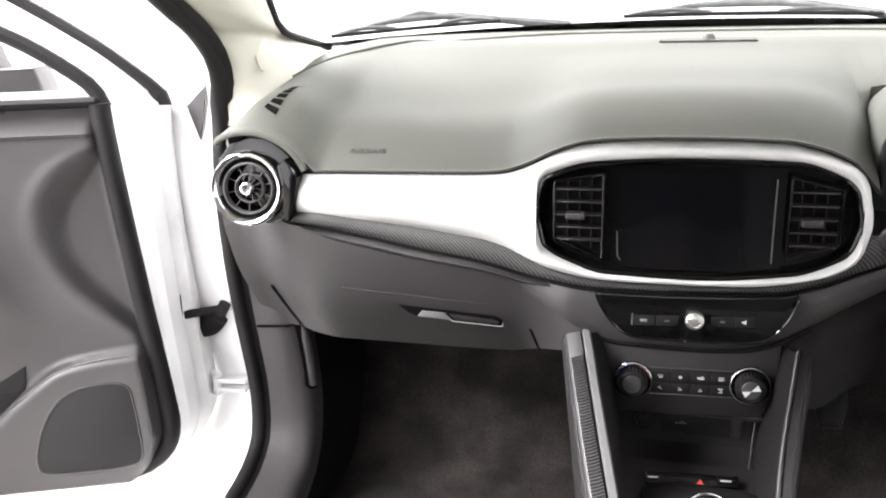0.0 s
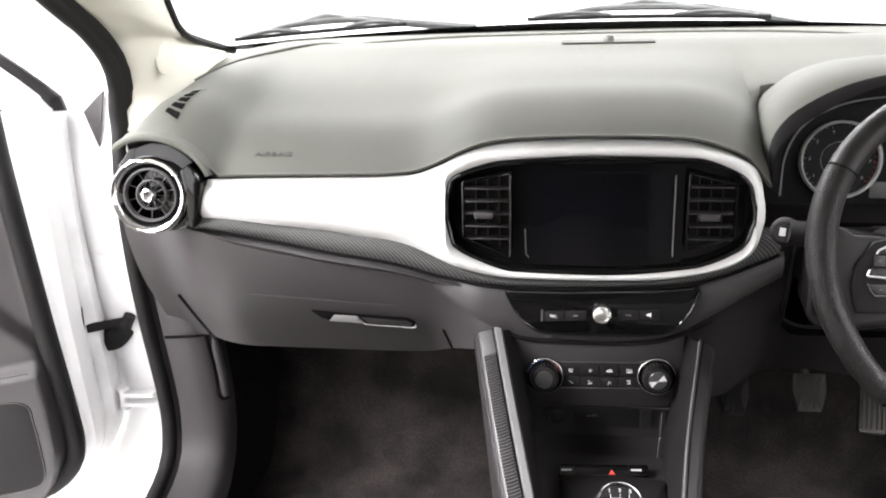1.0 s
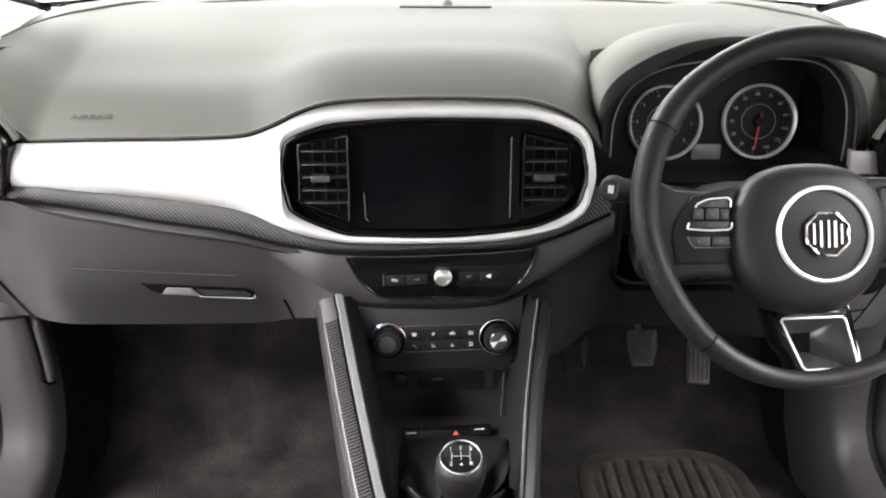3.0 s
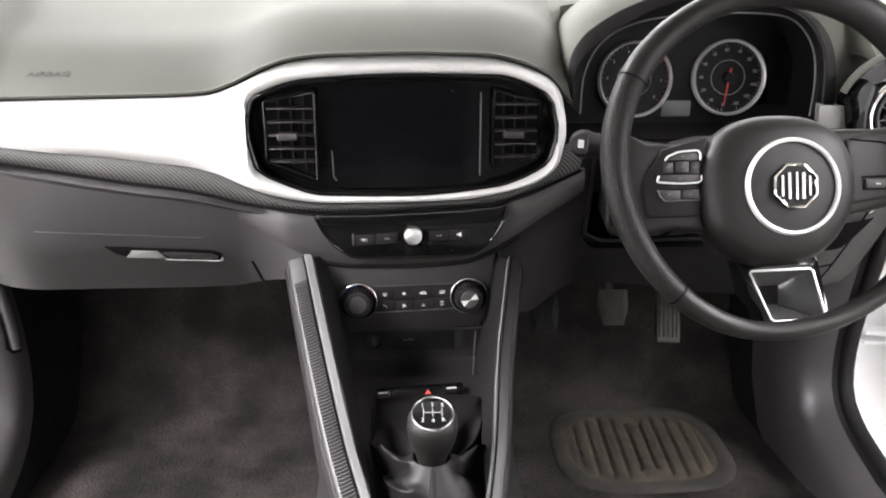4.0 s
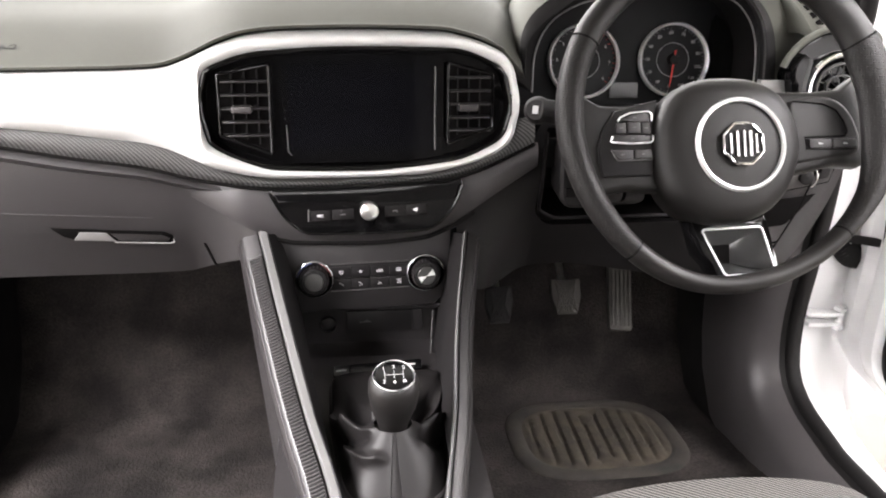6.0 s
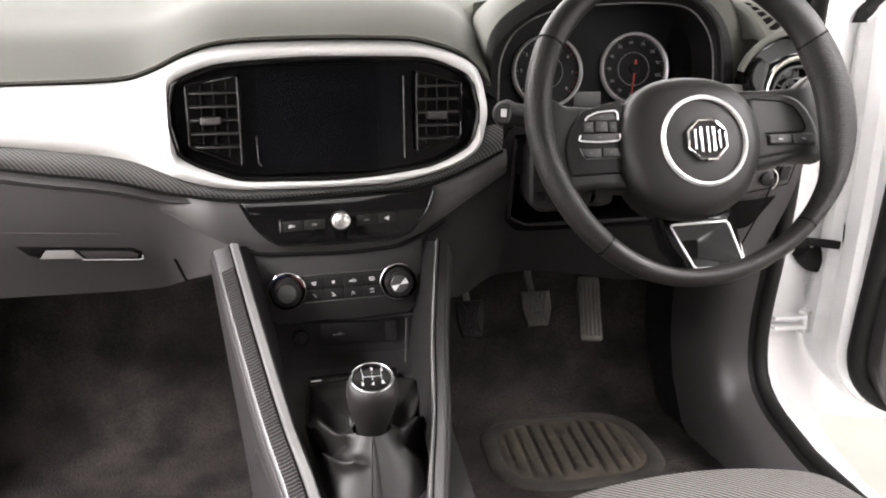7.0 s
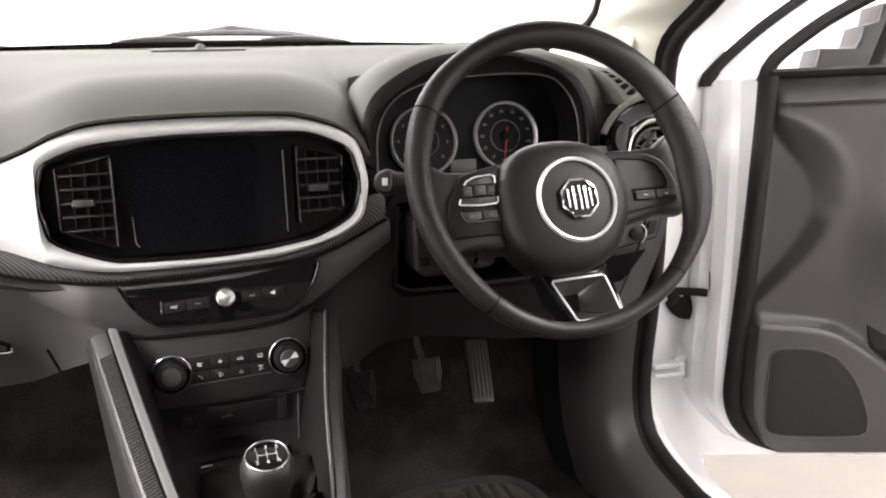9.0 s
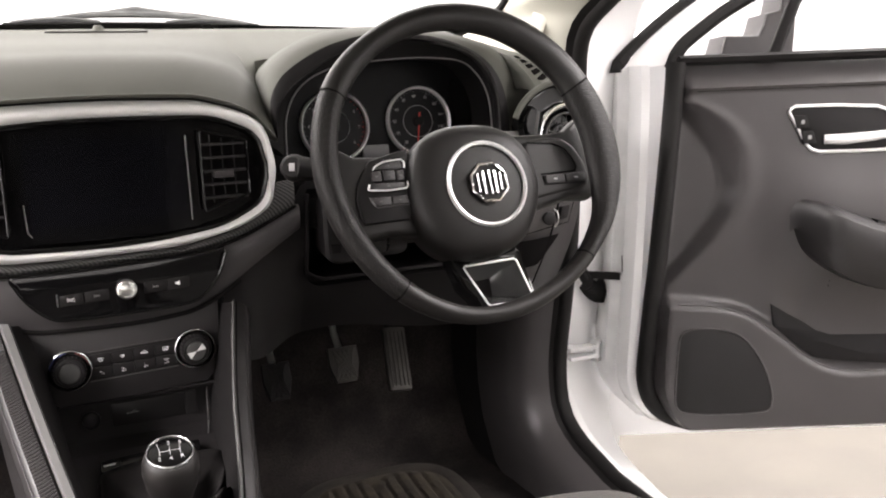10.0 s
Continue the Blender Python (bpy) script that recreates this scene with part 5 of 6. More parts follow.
rows = [[Vector((0.262 + 0.02 * f + a * (1 + f), -0.085 + 0.03 * f, 0.925 - 0.01 * f + b)) for a, b in rounded(-0.012, 0.012, -0.040, 0.028, 0.008, 4)] for f in (0.0, 0.5, 1.0)]
part("switch_block", grid(rows, True), DARK, col)

rows = [[Vector((0.245 + 0.012 * f + a * (1 - 0.12 * f), -0.030 + 0.10 * f, 0.898 - 0.006 * f + b)) for a, b in rounded(-0.030, 0.045, -0.032, 0.048, 0.016, 5)] for f in (0.0, 0.03, 0.5, 1.0)]
rows = [[Vector((0.247 + (p.x - 0.247) * 0.9, p.y - 0.004, 0.90 + (p.z - 0.90) * 0.9)) for p in rows[0]]] + rows
# charcoal cover given the black colour to hold its shade
cover = part("column_cover", grid([[Vector((0.247, -0.034, 0.902))] * len(rows[0])] + rows, True), DARK, col, "charcoal lower column cover, darkened in its colour for shade")
part("cover_notch", box(0.221, 0.232, -0.0358, -0.030, 0.880, 0.890, 0.001), VOID, cover)


def stalk(s, tip, root):
    t, r = Vector(tip), Vector(root)
    k = part("stalk", tube([r, r.lerp(t, 0.4), r.lerp(t, 0.8), t], [0.009, 0.0105, 0.0125, 0.0125], 16), DARK, col, "black control stalk")
    d = (t - r).normalized()
    m = Matrix.Translation(t) @ (d * 0.55 + Vector((0, -0.83, 0.1))).to_track_quat("Z", "Y").to_matrix().to_4x4()
    c = part("stalk_cap", lathe([(0.0, 0.006), (0.010, 0.0055), (0.0135, 0.002), (0.0145, -0.004), (0.0125, -0.012)], m, 28), DARK, k, "round stalk end")
    b2 = bmesh.new()
    b2.faces.new([b2.verts.new(m @ Vector((a, b, 0.0066))) for a, b in ((-0.003, -0.004), (0.003, -0.004), (0.003, 0.004), (-0.003, 0.004))])
    part("stalk_sign", b2, GREYMARK, c, smooth=False)
    for f in (0.70, 0.60, 0.50):
        p = r.lerp(t, f) + Vector((0, -0.0122, 0.002))
        b2 = bmesh.new()
        b2.faces.new([b2.verts.new(p + Vector((a, 0, b))) for a, b in ((-0.003, -0.0025), (0.003, -0.0025), (0.003, 0.0025), (-0.003, 0.0025))])
        part("stalk_sign", b2, GREYMARK, k, smooth=False)


stalk(-1, (0.170, -0.092, 0.986), (0.29, -0.06, 0.965))
stalk(1, (0.520, -0.085, 0.985), (0.42, -0.06, 0.965))

# ---- steering wheel ----
WC = Vector((0.350, -0.183, 0.961))
TILT = 20
WM = Matrix.Translation(WC) @ pose(0, 0, 0, 90 - TILT)
wheel = thing("steering_wheel", WC, "black leather steering wheel with chrome ring and silver lower spoke", "steering wheel")
WP = lambda a, b, o=0.0: WM @ Vector((a, b, o))
RC = (-0.009, 0.027)


RIM_OUT = curve([(-180, 0.1722), (-150, 0.1702), (-115, 0.1715), (-90, 0.1672), (-60, 0.1632), (-45, 0.1632), (-25, 0.1690), (0, 0.1735), (30, 0.1745), (60, 0.1750), (90, 0.1722), (120, 0.1695), (150, 0.1732), (180, 0.1722)])
RIM_IN = curve([(-180, 0.1460), (-154, 0.1458), (-139, 0.1475), (-122, 0.1505), (-105, 0.1520), (-80, 0.1470), (-60, 0.1450), (-45, 0.1450), (-30, 0.1440), (-15, 0.1370), (0, 0.1330), (20, 0.1330), (35, 0.1380), (60, 0.1410), (90, 0.1430), (120, 0.1455), (150, 0.1465), (180, 0.1460)])


def rim_piece(name, a0, a1, mt, label, extra=0.0):
    rows = []
    for a in steps(a0, a1, max(1, int((a1 - a0) / 2.5))):
        ca, sa = math.cos(radians(a)), math.sin(radians(a))
        w = (a + 180) % 360 - 180
        mid, fat = (RIM_OUT(w) + RIM_IN(w)) / 2, (RIM_OUT(w) - RIM_IN(w)) / 2 + extra
        x, y = RC[0] + mid * ca, RC[1] + mid * sa
        deep = 0.0138 - 0.0035 * ss(0.74, 0.955, math.cos(radians(a + 86))) + extra
        rows.append([WP(x + ca * fat * math.cos(t), y + sa * fat * math.cos(t), deep * math.sin(t)) for t in [k / 18 * math.tau for k in range(18)]])
    return part(name, grid(rows, True), mt, wheel, label)


CUTS = [(-47, 29, PERFO), (29, 152, LEATHER), (152, 230, PERFO), (230, 313, LEATHER)]
for a0, a1, mt in CUTS:
    rim_piece("rim", a0 + 0.35, a1 - 0.35, mt, "perforated grip of the rim" if mt is PERFO else "smooth leather rim section")
rim_piece("rim_core", 0, 360, DARK, "", -0.0012)
for a0, a1, mt in CUTS:
    rim_piece("rim_seam", a0 - 0.35, a0 + 0.35, VOID, "dark seam between rim sections", 0.0003)
# airbag cover
rows = []
for f, h in ((0.98, -0.055), (1.01, -0.034), (1.0, -0.020), (0.93, -0.011), (0.80, -0.006), (0.60, -0.003), (0.3, -0.001), (0.02, -0.0008)):
    row = []
    for k in range(56):
        t = k / 56 * math.tau
        c, s = math.cos(t), math.sin(t)
        e = 2 / 2.5
        x = abs(c) ** e * math.copysign(0.0755, c)
        y = abs(s) ** e * math.copysign(0.0715, s)
        x *= 1 + 0.10 * (y < 0) * (y / 0.0715) * 1.2
        row.append(WP(-0.006 + x * f - 0.006 * max(0, -y) / 0.0715, 0.000 + y * f, h))
    rows.append(row)
hub = part("airbag_cover", grid(rows, True), LEATHER, wheel, "black domed airbag cover")
ringm = WM @ pose(0, 0.0025, -0.032)
part("chrome_ring", lathe([(0.0415, 0.028), (0.0418, 0.0325), (0.0440, 0.0335), (0.0456, 0.031), (0.0458, 0.026)], ringm, 64), SATIN, hub, "chrome ring")
bad = part("badge", lathe([(0.0, 0.0345), (0.0195, 0.0345), (0.0212, 0.033), (0.0218, 0.029)], ringm @ pose(0, 0, 0, 0, 0, 22.5), 8), DARK, hub, "octagonal badge as a plain shape", smooth=False)
octo = [ringm @ Vector((0.0212 * math.cos(radians(a)), 0.0212 * math.sin(radians(a)), 0.0350)) for a in steps(22.5, 382.5, 8)[:-1]]
part("badge_edge", tube(octo, 0.0014, 6, True), CHROME, bad, "chrome octagon")
for x, w, h in ((-0.0125, 0.0026, 0.0100), (-0.0060, 0.0030, 0.0125), (0.0010, 0.0024, 0.0130), (0.0072, 0.0034, 0.0125), (0.0132, 0.0024, 0.0095)):
    part("badge_bar", plate([(x - w / 2, -h), (x + w / 2, -h), (x + w / 2, h), (x - w / 2, h)], 0.0016, lambda a, b, o: ringm @ Vector((a, b, 0.0344 + o)), 0.0005), CHROME, bad, smooth=False)
on_w = lambda h: (lambda a, b, o: WP(a, b, h + o))
# spokes
for s in (-1, 1):
    pw = (lambda h: (lambda a, b, o: WP(a + 0.007, b + 0.004, h + o))) if s < 0 else (lambda h: (lambda a, b, o: WP(a + 0.010, b + 0.010, h + o)))
    o = [(s * a - 0.004, b) for a, b in ((0.055, 0.052), (0.09, 0.046), (0.125, 0.048), (0.150, 0.062), (0.156, 0.02), (0.152, -0.028), (0.132, -0.042), (0.10, -0.036), (0.06, -0.040))] if s < 0 else [(0.050, 0.060), (0.09, 0.060), (0.120, 0.062), (0.138, 0.075), (0.147, 0.050), (0.150, 0.02), (0.148, -0.012), (0.138, -0.018), (0.11, -0.016), (0.055, -0.028)]
    sp = part("spoke", plate(o, 0.018, on_w(-0.044), 0.007, 3), LEATHER, wheel, "black wheel spoke")
    if s < 0:
        po = [(-0.0734, 0.0512), (-0.095, 0.0465), (-0.1167, 0.0405), (-0.1301, 0.0205), (-0.1350, 0.0032), (-0.1335, -0.0146), (-0.1311, -0.0241), (-0.083, -0.0230), (-0.0768, -0.0115)]
        pd = part("button_pad", plate(po, 0.009, on_w(-0.030), 0.003), DARK, sp, "black button pad with bright edging")
        for line in (((-0.1159, 0.0290), (-0.1128, 0.0332), (-0.1028, 0.0375), (-0.0845, 0.0390), (-0.0815, 0.0361), (-0.0818, 0.0290)), ((-0.1213, 0.0155), (-0.1238, 0.0092), (-0.1026, 0.0075), (-0.0838, 0.0085), (-0.0811, 0.0105), (-0.0809, 0.0159))):
            smooth_line = [p.lerp(q, f) for p, q in zip([Vector((*c, 0)) for c in line], [Vector((*c, 0)) for c in line[1:]]) for f in (0.1, 0.5, 0.9)]
            part("bright_edge", tube([WP(p.x, p.y, -0.0172) for p in smooth_line], 0.0009, 6), SATIN, pd, "chrome line")
        for outline, lift in ((((-0.1125, 0.0295), (-0.1096, 0.0335), (-0.0999, 0.0365), (-0.0850, 0.0376), (-0.0830, 0.0295)), 0.0), (((-0.1175, 0.0180), (-0.1072, 0.0180), (-0.1072, 0.0285), (-0.1168, 0.0280)), 0.0), (((-0.1055, 0.0180), (-0.0927, 0.0180), (-0.0927, 0.0288), (-0.1055, 0.0288)), 0.0016), (((-0.0912, 0.0175), (-0.0826, 0.0175), (-0.0826, 0.0282), (-0.0912, 0.0284)), 0.0), (((-0.1195, 0.0094), (-0.0828, 0.0092), (-0.0822, 0.0160), (-0.1190, 0.0165)), 0.0), (((-0.1219, 0.0017), (-0.1008, 0.0014), (-0.1010, -0.0068), (-0.1153, -0.0073), (-0.1196, -0.0030)), 0.0), (((-0.0992, 0.0015), (-0.0829, 0.0020), (-0.0820, -0.0065), (-0.0996, -0.0068)), 0.0)):
            e = part("wheel_button", plate(outline, 0.0026 + lift, on_w(-0.0214), 0.0007), STACKP, pd, "small black wheel button")
            am, bmid = sum(p[0] for p in outline) / len(outline), sum(p[1] for p in outline) / len(outline)
            part("sign", plate([(am - 0.0016, bmid - 0.0005), (am + 0.0016, bmid - 0.0005), (am + 0.0016, bmid + 0.0005), (am - 0.0016, bmid + 0.0005)], 0.0002, on_w(-0.0187 + lift)), VANE, e, smooth=False)
        part("pad_edge_line", tube([WP(a, b, -0.0200) for a, b in ((-0.1225, 0.0025), (-0.1200, -0.0040), (-0.1160, -0.0085), (-0.0815, -0.0078), (-0.0800, 0.0020))], 0.0007, 6), VANE, pd)
    else:
        po = [(p.x, p.y) for p in spline([(0.062, 0.050, 0), (0.082, 0.0545, 0), (0.106, 0.0540, 0), (0.122, 0.0470, 0), (0.133, 0.032, 0), (0.1385, 0.015, 0), (0.1380, 0.000, 0), (0.131, -0.006, 0), (0.100, -0.0100, 0), (0.066, -0.0150, 0)], 36)]
        pd = part("button_pad", plate(po, 0.010, on_w(-0.034), 0.005, 4), LEATHER, sp, "plain charcoal pad with two phone buttons")
        part("pad_crease", tube([WP(a, b, -0.0238) for a, b in ((0.068, 0.049), (0.100, 0.046), (0.113, 0.040), (0.121, 0.028), (0.124, 0.018), (0.121, 0.0135), (0.078, 0.0125))], 0.0009, 6), VOID, pd, "dark line for the shade of a shallow pressed crease")
        part("button_bezel", plate([(0.0795, 0.0000), (0.0790, 0.0105), (0.1345, 0.0125), (0.1340, 0.0005), (0.130, -0.0010)], 0.0012, on_w(-0.0242), 0.0004), DARK, pd)
        for a0, a1 in ((0.081, 0.1055), (0.1065, 0.132)):
            e = part("wheel_button", plate(rounded(a0, a1, 0.0010, 0.0105, 0.002, 3), 0.0030, on_w(-0.0238), 0.001), STACKP, pd, "small black wheel button")
            am = (a0 + a1) / 2
            part("sign", plate([(am - 0.0022, 0.0050), (am + 0.0022, 0.0045), (am + 0.0022, 0.0060), (am - 0.0022, 0.0066)], 0.0003, on_w(-0.0208)), GREYMARK, e, smooth=False)
fr = [(-0.031, -0.0765), (0.0325, -0.0745), (0.0305, -0.1215), (-0.0215, -0.1232)]
spo = lambda b: -0.034 + 0.028 * min(1, max(0, (-0.076 - b) / 0.047))
loop = [Vector((*p, 0)).lerp(Vector((*q, 0)), f) for p, q in zip(fr, fr[1:] + fr[:1]) for f in (0.05, 0.25, 0.5, 0.75, 0.95)]
mid_ = Vector((0.003, -0.103, 0))


def spread(p, wx, up, down):
    d = p - mid_
    wx *= 1.7 if d.x < 0 and d.y > 0 else 1.0
    return Vector((p.x + math.copysign(wx, d.x) * ss(0.008, 0.024, abs(d.x)), p.y + (up if d.y > 0 else -down) * ss(0.006, 0.022, abs(d.y)), 0))


rows = [[WP(q.x, q.y, spo(p.y) + o) for p in loop for q in [spread(p, w, u, d)]] for w, u, d, o in ((0.0, 0.0, 0.0, 0.0005), (0.002, 0.003, 0.002, 0.001), (0.0055, 0.009, 0.0055, 0.000), (0.0075, 0.016, 0.0065, -0.008), (0.007, 0.018, 0.004, -0.028))]
ls = part("lower_spoke", grid(rows, True), GLOSS, wheel, "piano black lower spoke with chrome frame")
part("spoke_frame", tube([WP(p.x, p.y, spo(p.y) + 0.001) for p in loop], 0.0012, 8, True), SATIN, ls, "chrome trapezoid frame")
inner = [Vector((-0.003 + (p.x - 0.003) * 0.30, -0.102 + (p.y + 0.103) * 0.40, 0)) for p in loop]
rows = [[WP(p.x + (q.x - p.x) * f, p.y + (q.y - p.y) * f, spo(p.y) + (-0.050 - spo(p.y)) * f) for p, q in zip(loop, inner)] for f in steps(0, 1, 5)]
part("spoke_dish", grid(rows, True), SMOKE, ls, "dark sloped dish")
part("dish_floor", plate([(q.x, q.y) for q in inner], 0.001, on_w(-0.0512)), VOID, ls)

# ---- pedals ----
def pedal(x, y, z, w, h, tilt, name, label, ribs, mt, lean_=0):
    p = thing(name, (x, y + 0.05, z), label, "pedal", "foot pedals")
    m = pose(x, y, z, -tilt, lean_, 0)
    f = lambda a, b, o: m @ Vector((a, -o, b))
    o = [(-w * 0.5, h * 0.5), (w * 0.5, h * 0.5), (w * 0.52, 0), (w * 0.34, -h * 0.5), (-w * 0.34, -h * 0.5), (-w * 0.52, 0)] if ribs == "grid" else rounded(-w / 2, w / 2, -h / 2, h / 2, 0.005)
    part("pad", plate(o, 0.010, f, 0.003), mt, p, "ribbed rubber pedal pad")
    if ribs == "grid":
        for s in (1, -1):
            for k in range(-3, 4):
                a = Vector((k * w / 6, 0))
                q0, q1 = (a.x - s * h * 0.32, -h * 0.42), (a.x + s * h * 0.32, h * 0.42)
                c0, c1 = ((max(-w * 0.36, min(w * 0.36, q[0])), q[1]) for q in (q0, q1))
                part("tread", tube([f(*c0, 0.0105), f(*c1, 0.0105)], 0.0014, 5), mt, p)
    else:
        for k in range(5):
            a = -w * 0.36 + w * 0.72 * k / 4
            part("tread", tube([f(a, -h * 0.43, 0.0105), f(a, h * 0.43, 0.0105)], 0.0018, 5), mt, p)
    part("arm", tube([f(0, h * 0.2, -0.004), f(0.0, h * 0.5 + 0.03, -0.03), f(0.0, h * 0.5 + 0.12, -0.02)], 0.006, 8), STEEL if ribs == "grid" else DARK, p, "steel pedal arm")


pedal(0.220, 0.335, 0.612, 0.044, 0.060, 22, "clutch_pedal", "worn dark rubber clutch pedal", "grid", RUBBER)
pedal(0.332, 0.335, 0.622, 0.049, 0.058, 22, "brake_pedal", "worn grey rubber brake pedal", "grid", PEDALRUB)
pedal(0.428, 0.345, 0.612, 0.040, 0.110, 28, "accelerator_pedal", "tall ribbed grey accelerator pedal", "bars", PEDALRUB, 5)

# ---- heel pad on the carpet ----
def sup(cx_, cy_, a, b, z, n=48, e=3.2):
    out = []
    for k in range(n):
        t = k / n * math.tau
        c, s = math.cos(t), math.sin(t)
        x, y = cx_ + math.copysign(abs(c) ** (2 / e) * a, c), cy_ + math.copysign(abs(s) ** (2 / e) * b, s)
        out.append(Vector((x, y, floor_z(y) + z)))
    return out


heel = thing("heel_pad", (0.375, 0.27, 0.38), "worn brown-black moulded rubber heel pad in the carpet", "heel pad")
HC = (0.385, 0.292)
part("pad", grid([sup(*HC, 0.148, 0.126, 0.001), sup(*HC, 0.144, 0.122, 0.004), sup(*HC, 0.126, 0.104, 0.005), sup(*HC, 0.121, 0.099, 0.003)], True), HEELRIM, heel, "raised rim")
tray = []
for i in range(31):
    f = 1 - i / 30
    tray.append([])
    for p in sup(*HC, 0.121 * f + 0.0005, 0.099 * f + 0.0005, 0.003, 160):
        wave = math.cos((p.x - HC[0] - 0.05 * (p.y - HC[1])) / 0.0235 * math.tau)
        tray[-1].append(p + Vector((0, 0, 0.0042 * ss(-0.85, -0.25, wave) * ss(0.99, 0.84, f))))
part("ribbed_tray", grid(tray, True), HEEL, heel, "raised brown ribs worn grey")

# ---- driver seat cushion ----
seat = thing("driver_seat", (0.36, -0.5, 0.40), "grey ribbed cloth driver seat cushion", "car seat")
rows = []
for k in range(25):
    x = 0.135 + 0.385 * k / 24
    u = (x - 0.3275) / 0.1925
    crown = 0.020 * (1 - u * u)
    edge_drop = 0.05 * abs(u) ** 8
    row = []
    for y, z in ((-0.90, 0.60), (-0.60, 0.615), (-0.40, 0.625), (-0.30, 0.628), (-0.245, 0.620), (-0.215, 0.600), (-0.205, 0.57), (-0.215, 0.52), (-0.24, 0.45)):
        row.append(Vector((x, y - 0.02 * u * u, z + (crown - edge_drop) * (z > 0.55))))
    rows.append(row)
part("cushion", thicken(grid(rows), 0.02, (0, 0.2, -1)), FABRIC, seat, "ribbed cloth cushion")
rows = []
for k in range(13):
    x = 0.15 + 0.405 * k / 12
    u = (x - 0.3525) / 0.2025
    rows.append([Vector((x, y - 0.05 * u * u * (1 - 0.5 * f) + 0.04, z - 0.03 * u ** 4 * f)) for y, z, f in ((-0.92, 0.60, 0), (-0.93, 0.80, 0.2), (-0.97, 1.0, 0.5), (-1.02, 1.16, 1), (-1.07, 1.18, 1), (-1.10, 1.0, 0.5), (-1.08, 0.6, 0))])
part("backrest", grid(rows), FABRIC, seat, "grey ribbed cloth backrest")
part("seat_base", box(0.18, 0.54, -0.85, -0.27, 0.38, 0.58, 0.02), DARK, seat)

# ---- doors ----
def car_door(side):
    a = radians(66)
    p0 = Vector((side * 0.80, 0.15, 0))
    du, dn = Vector((side * math.sin(a), -math.cos(a), 0)), Vector((-side * math.cos(a), -math.sin(a), 0))
    W = lambda u, z, o=0.0: p0 + du * u + dn * o + Vector((0, 0, z))
    door = thing("car_door", W(0.4, 0.45, -0.05), "white car door standing open, charcoal trim inside", "car door", "front doors")
    # white pressed shell with its front shut face
    front = spline([(0, 1.088, 0), (0.0, 1.0, 0), (-0.008, 0.80, 0), (-0.020, 0.62, 0), (-0.021, 0.565, 0), (-0.008, 0.527, 0), (0.022, 0.502, 0), (0.08, 0.489, 0), (0.16, 0.485, 0), (1.02, 0.480, 0)], 70)
    f0 = [W(p.x + 0.006, p.y, 0.000) for p in front]
    f1 = [W(p.x - 0.006, p.y - 0.004 * (p.x > 0.05), -0.004) for p in front]
    f2 = [W(p.x - 0.014, p.y - 0.010 * (p.x > 0.03), -0.020) for p in front]
    f3 = [W(p.x - 0.018, p.y - 0.012 * (p.x > 0.03), -0.040) for p in front]
    f4 = [W(p.x - 0.034, p.y - 0.012 * (p.x > 0.03) - 0.010 * ss(1.04, 1.088, p.y), -0.055) for p in front]
    f4b = [W(p.x - 0.038, p.y - 0.012 * (p.x > 0.03) - 0.012 * ss(1.02, 1.088, p.y), -0.090) for p in front]
    f5 = [W(p.x - 0.040, p.y - 0.012 * (p.x > 0.03) - 0.040 * ss(0.98, 1.088, p.y), -0.125) for p in front]
    part("shell", grid([f0, f1, f2, f3]), WHITE, door, "white painted door edge")
    part("shut_face", grid([f3, f4, f4b, f5]), PRIMER, door, "dull white front shut face")
    rows = []
    for z in steps(0.417, 1.10, 15):
        rows.append([W(u, z, -0.13 - 0.03 * math.sin(math.pi * (z - 0.45) / 0.75)) for u in steps(-0.045, 1.03, 10)])
    part("outer_skin", thicken(grid(rows), 0.003, -dn), WHITE, door)
    # rubber seal round the panel edge
    sl = spline([(0.046, 1.09, 0), (0.040, 1.0, 0), (0.022, 0.80, 0), (0.003, 0.62, 0), (0.0005, 0.57, 0), (0.011, 0.535, 0), (0.037, 0.509, 0), (0.078, 0.494, 0)], 50)
    part("edge_seal", tube([W(p.x, p.y, 0.006) for p in sl], 0.0155, 12), RUBBER, door, "black rubber edge seal")
    # moulded trim panel
    start = curve([(0.480, 0.090), (0.488, 0.060), (0.502, 0.038), (0.53, 0.020), (0.57, 0.009), (0.62, 0.010), (0.80, 0.027), (1.0, 0.046), (1.09, 0.054)])
    crease = curve([(0.715, 0.018), (0.728, 0.029), (0.765, 0.063), (0.82, 0.115), (0.86, 0.1385), (0.90, 0.150), (0.94, 0.147), (0.98, 0.128), (1.01, 0.095), (1.036, 0.045), (1.042, 0.030)])
    inset = curve([(0.73, 0.010), (0.745, 0.027), (0.80, 0.076), (0.86, 0.1165), (0.899, 0.1265), (0.932, 0.119), (0.975, 0.090), (1.016, 0.050), (1.03, 0.028)])
    lower = curve([(0.03, 0.708), (0.11, 0.700), (0.150, 0.690), (0.183, 0.670), (0.222, 0.640), (0.260, 0.609), (0.298, 0.590), (0.34, 0.584), (0.45, 0.586), (0.60, 0.585), (1.0, 0.60)])

    def relief(u, z):
        o = 0.020
        if z > 1.043:
            o += 0.005 * ss(1.043, 1.048, z) - 0.040 * max(0, (z - 1.048) / 0.042)
        gone = crease(z) - u
        o -= (0.021 * min(1, max(0, gone / max(0.012, crease(z) - inset(z)))) + 0.004 * ss(0, 0.006, inset(z) - u)) * ss(0.715, 0.735, z) * ss(1.042, 1.034, z)
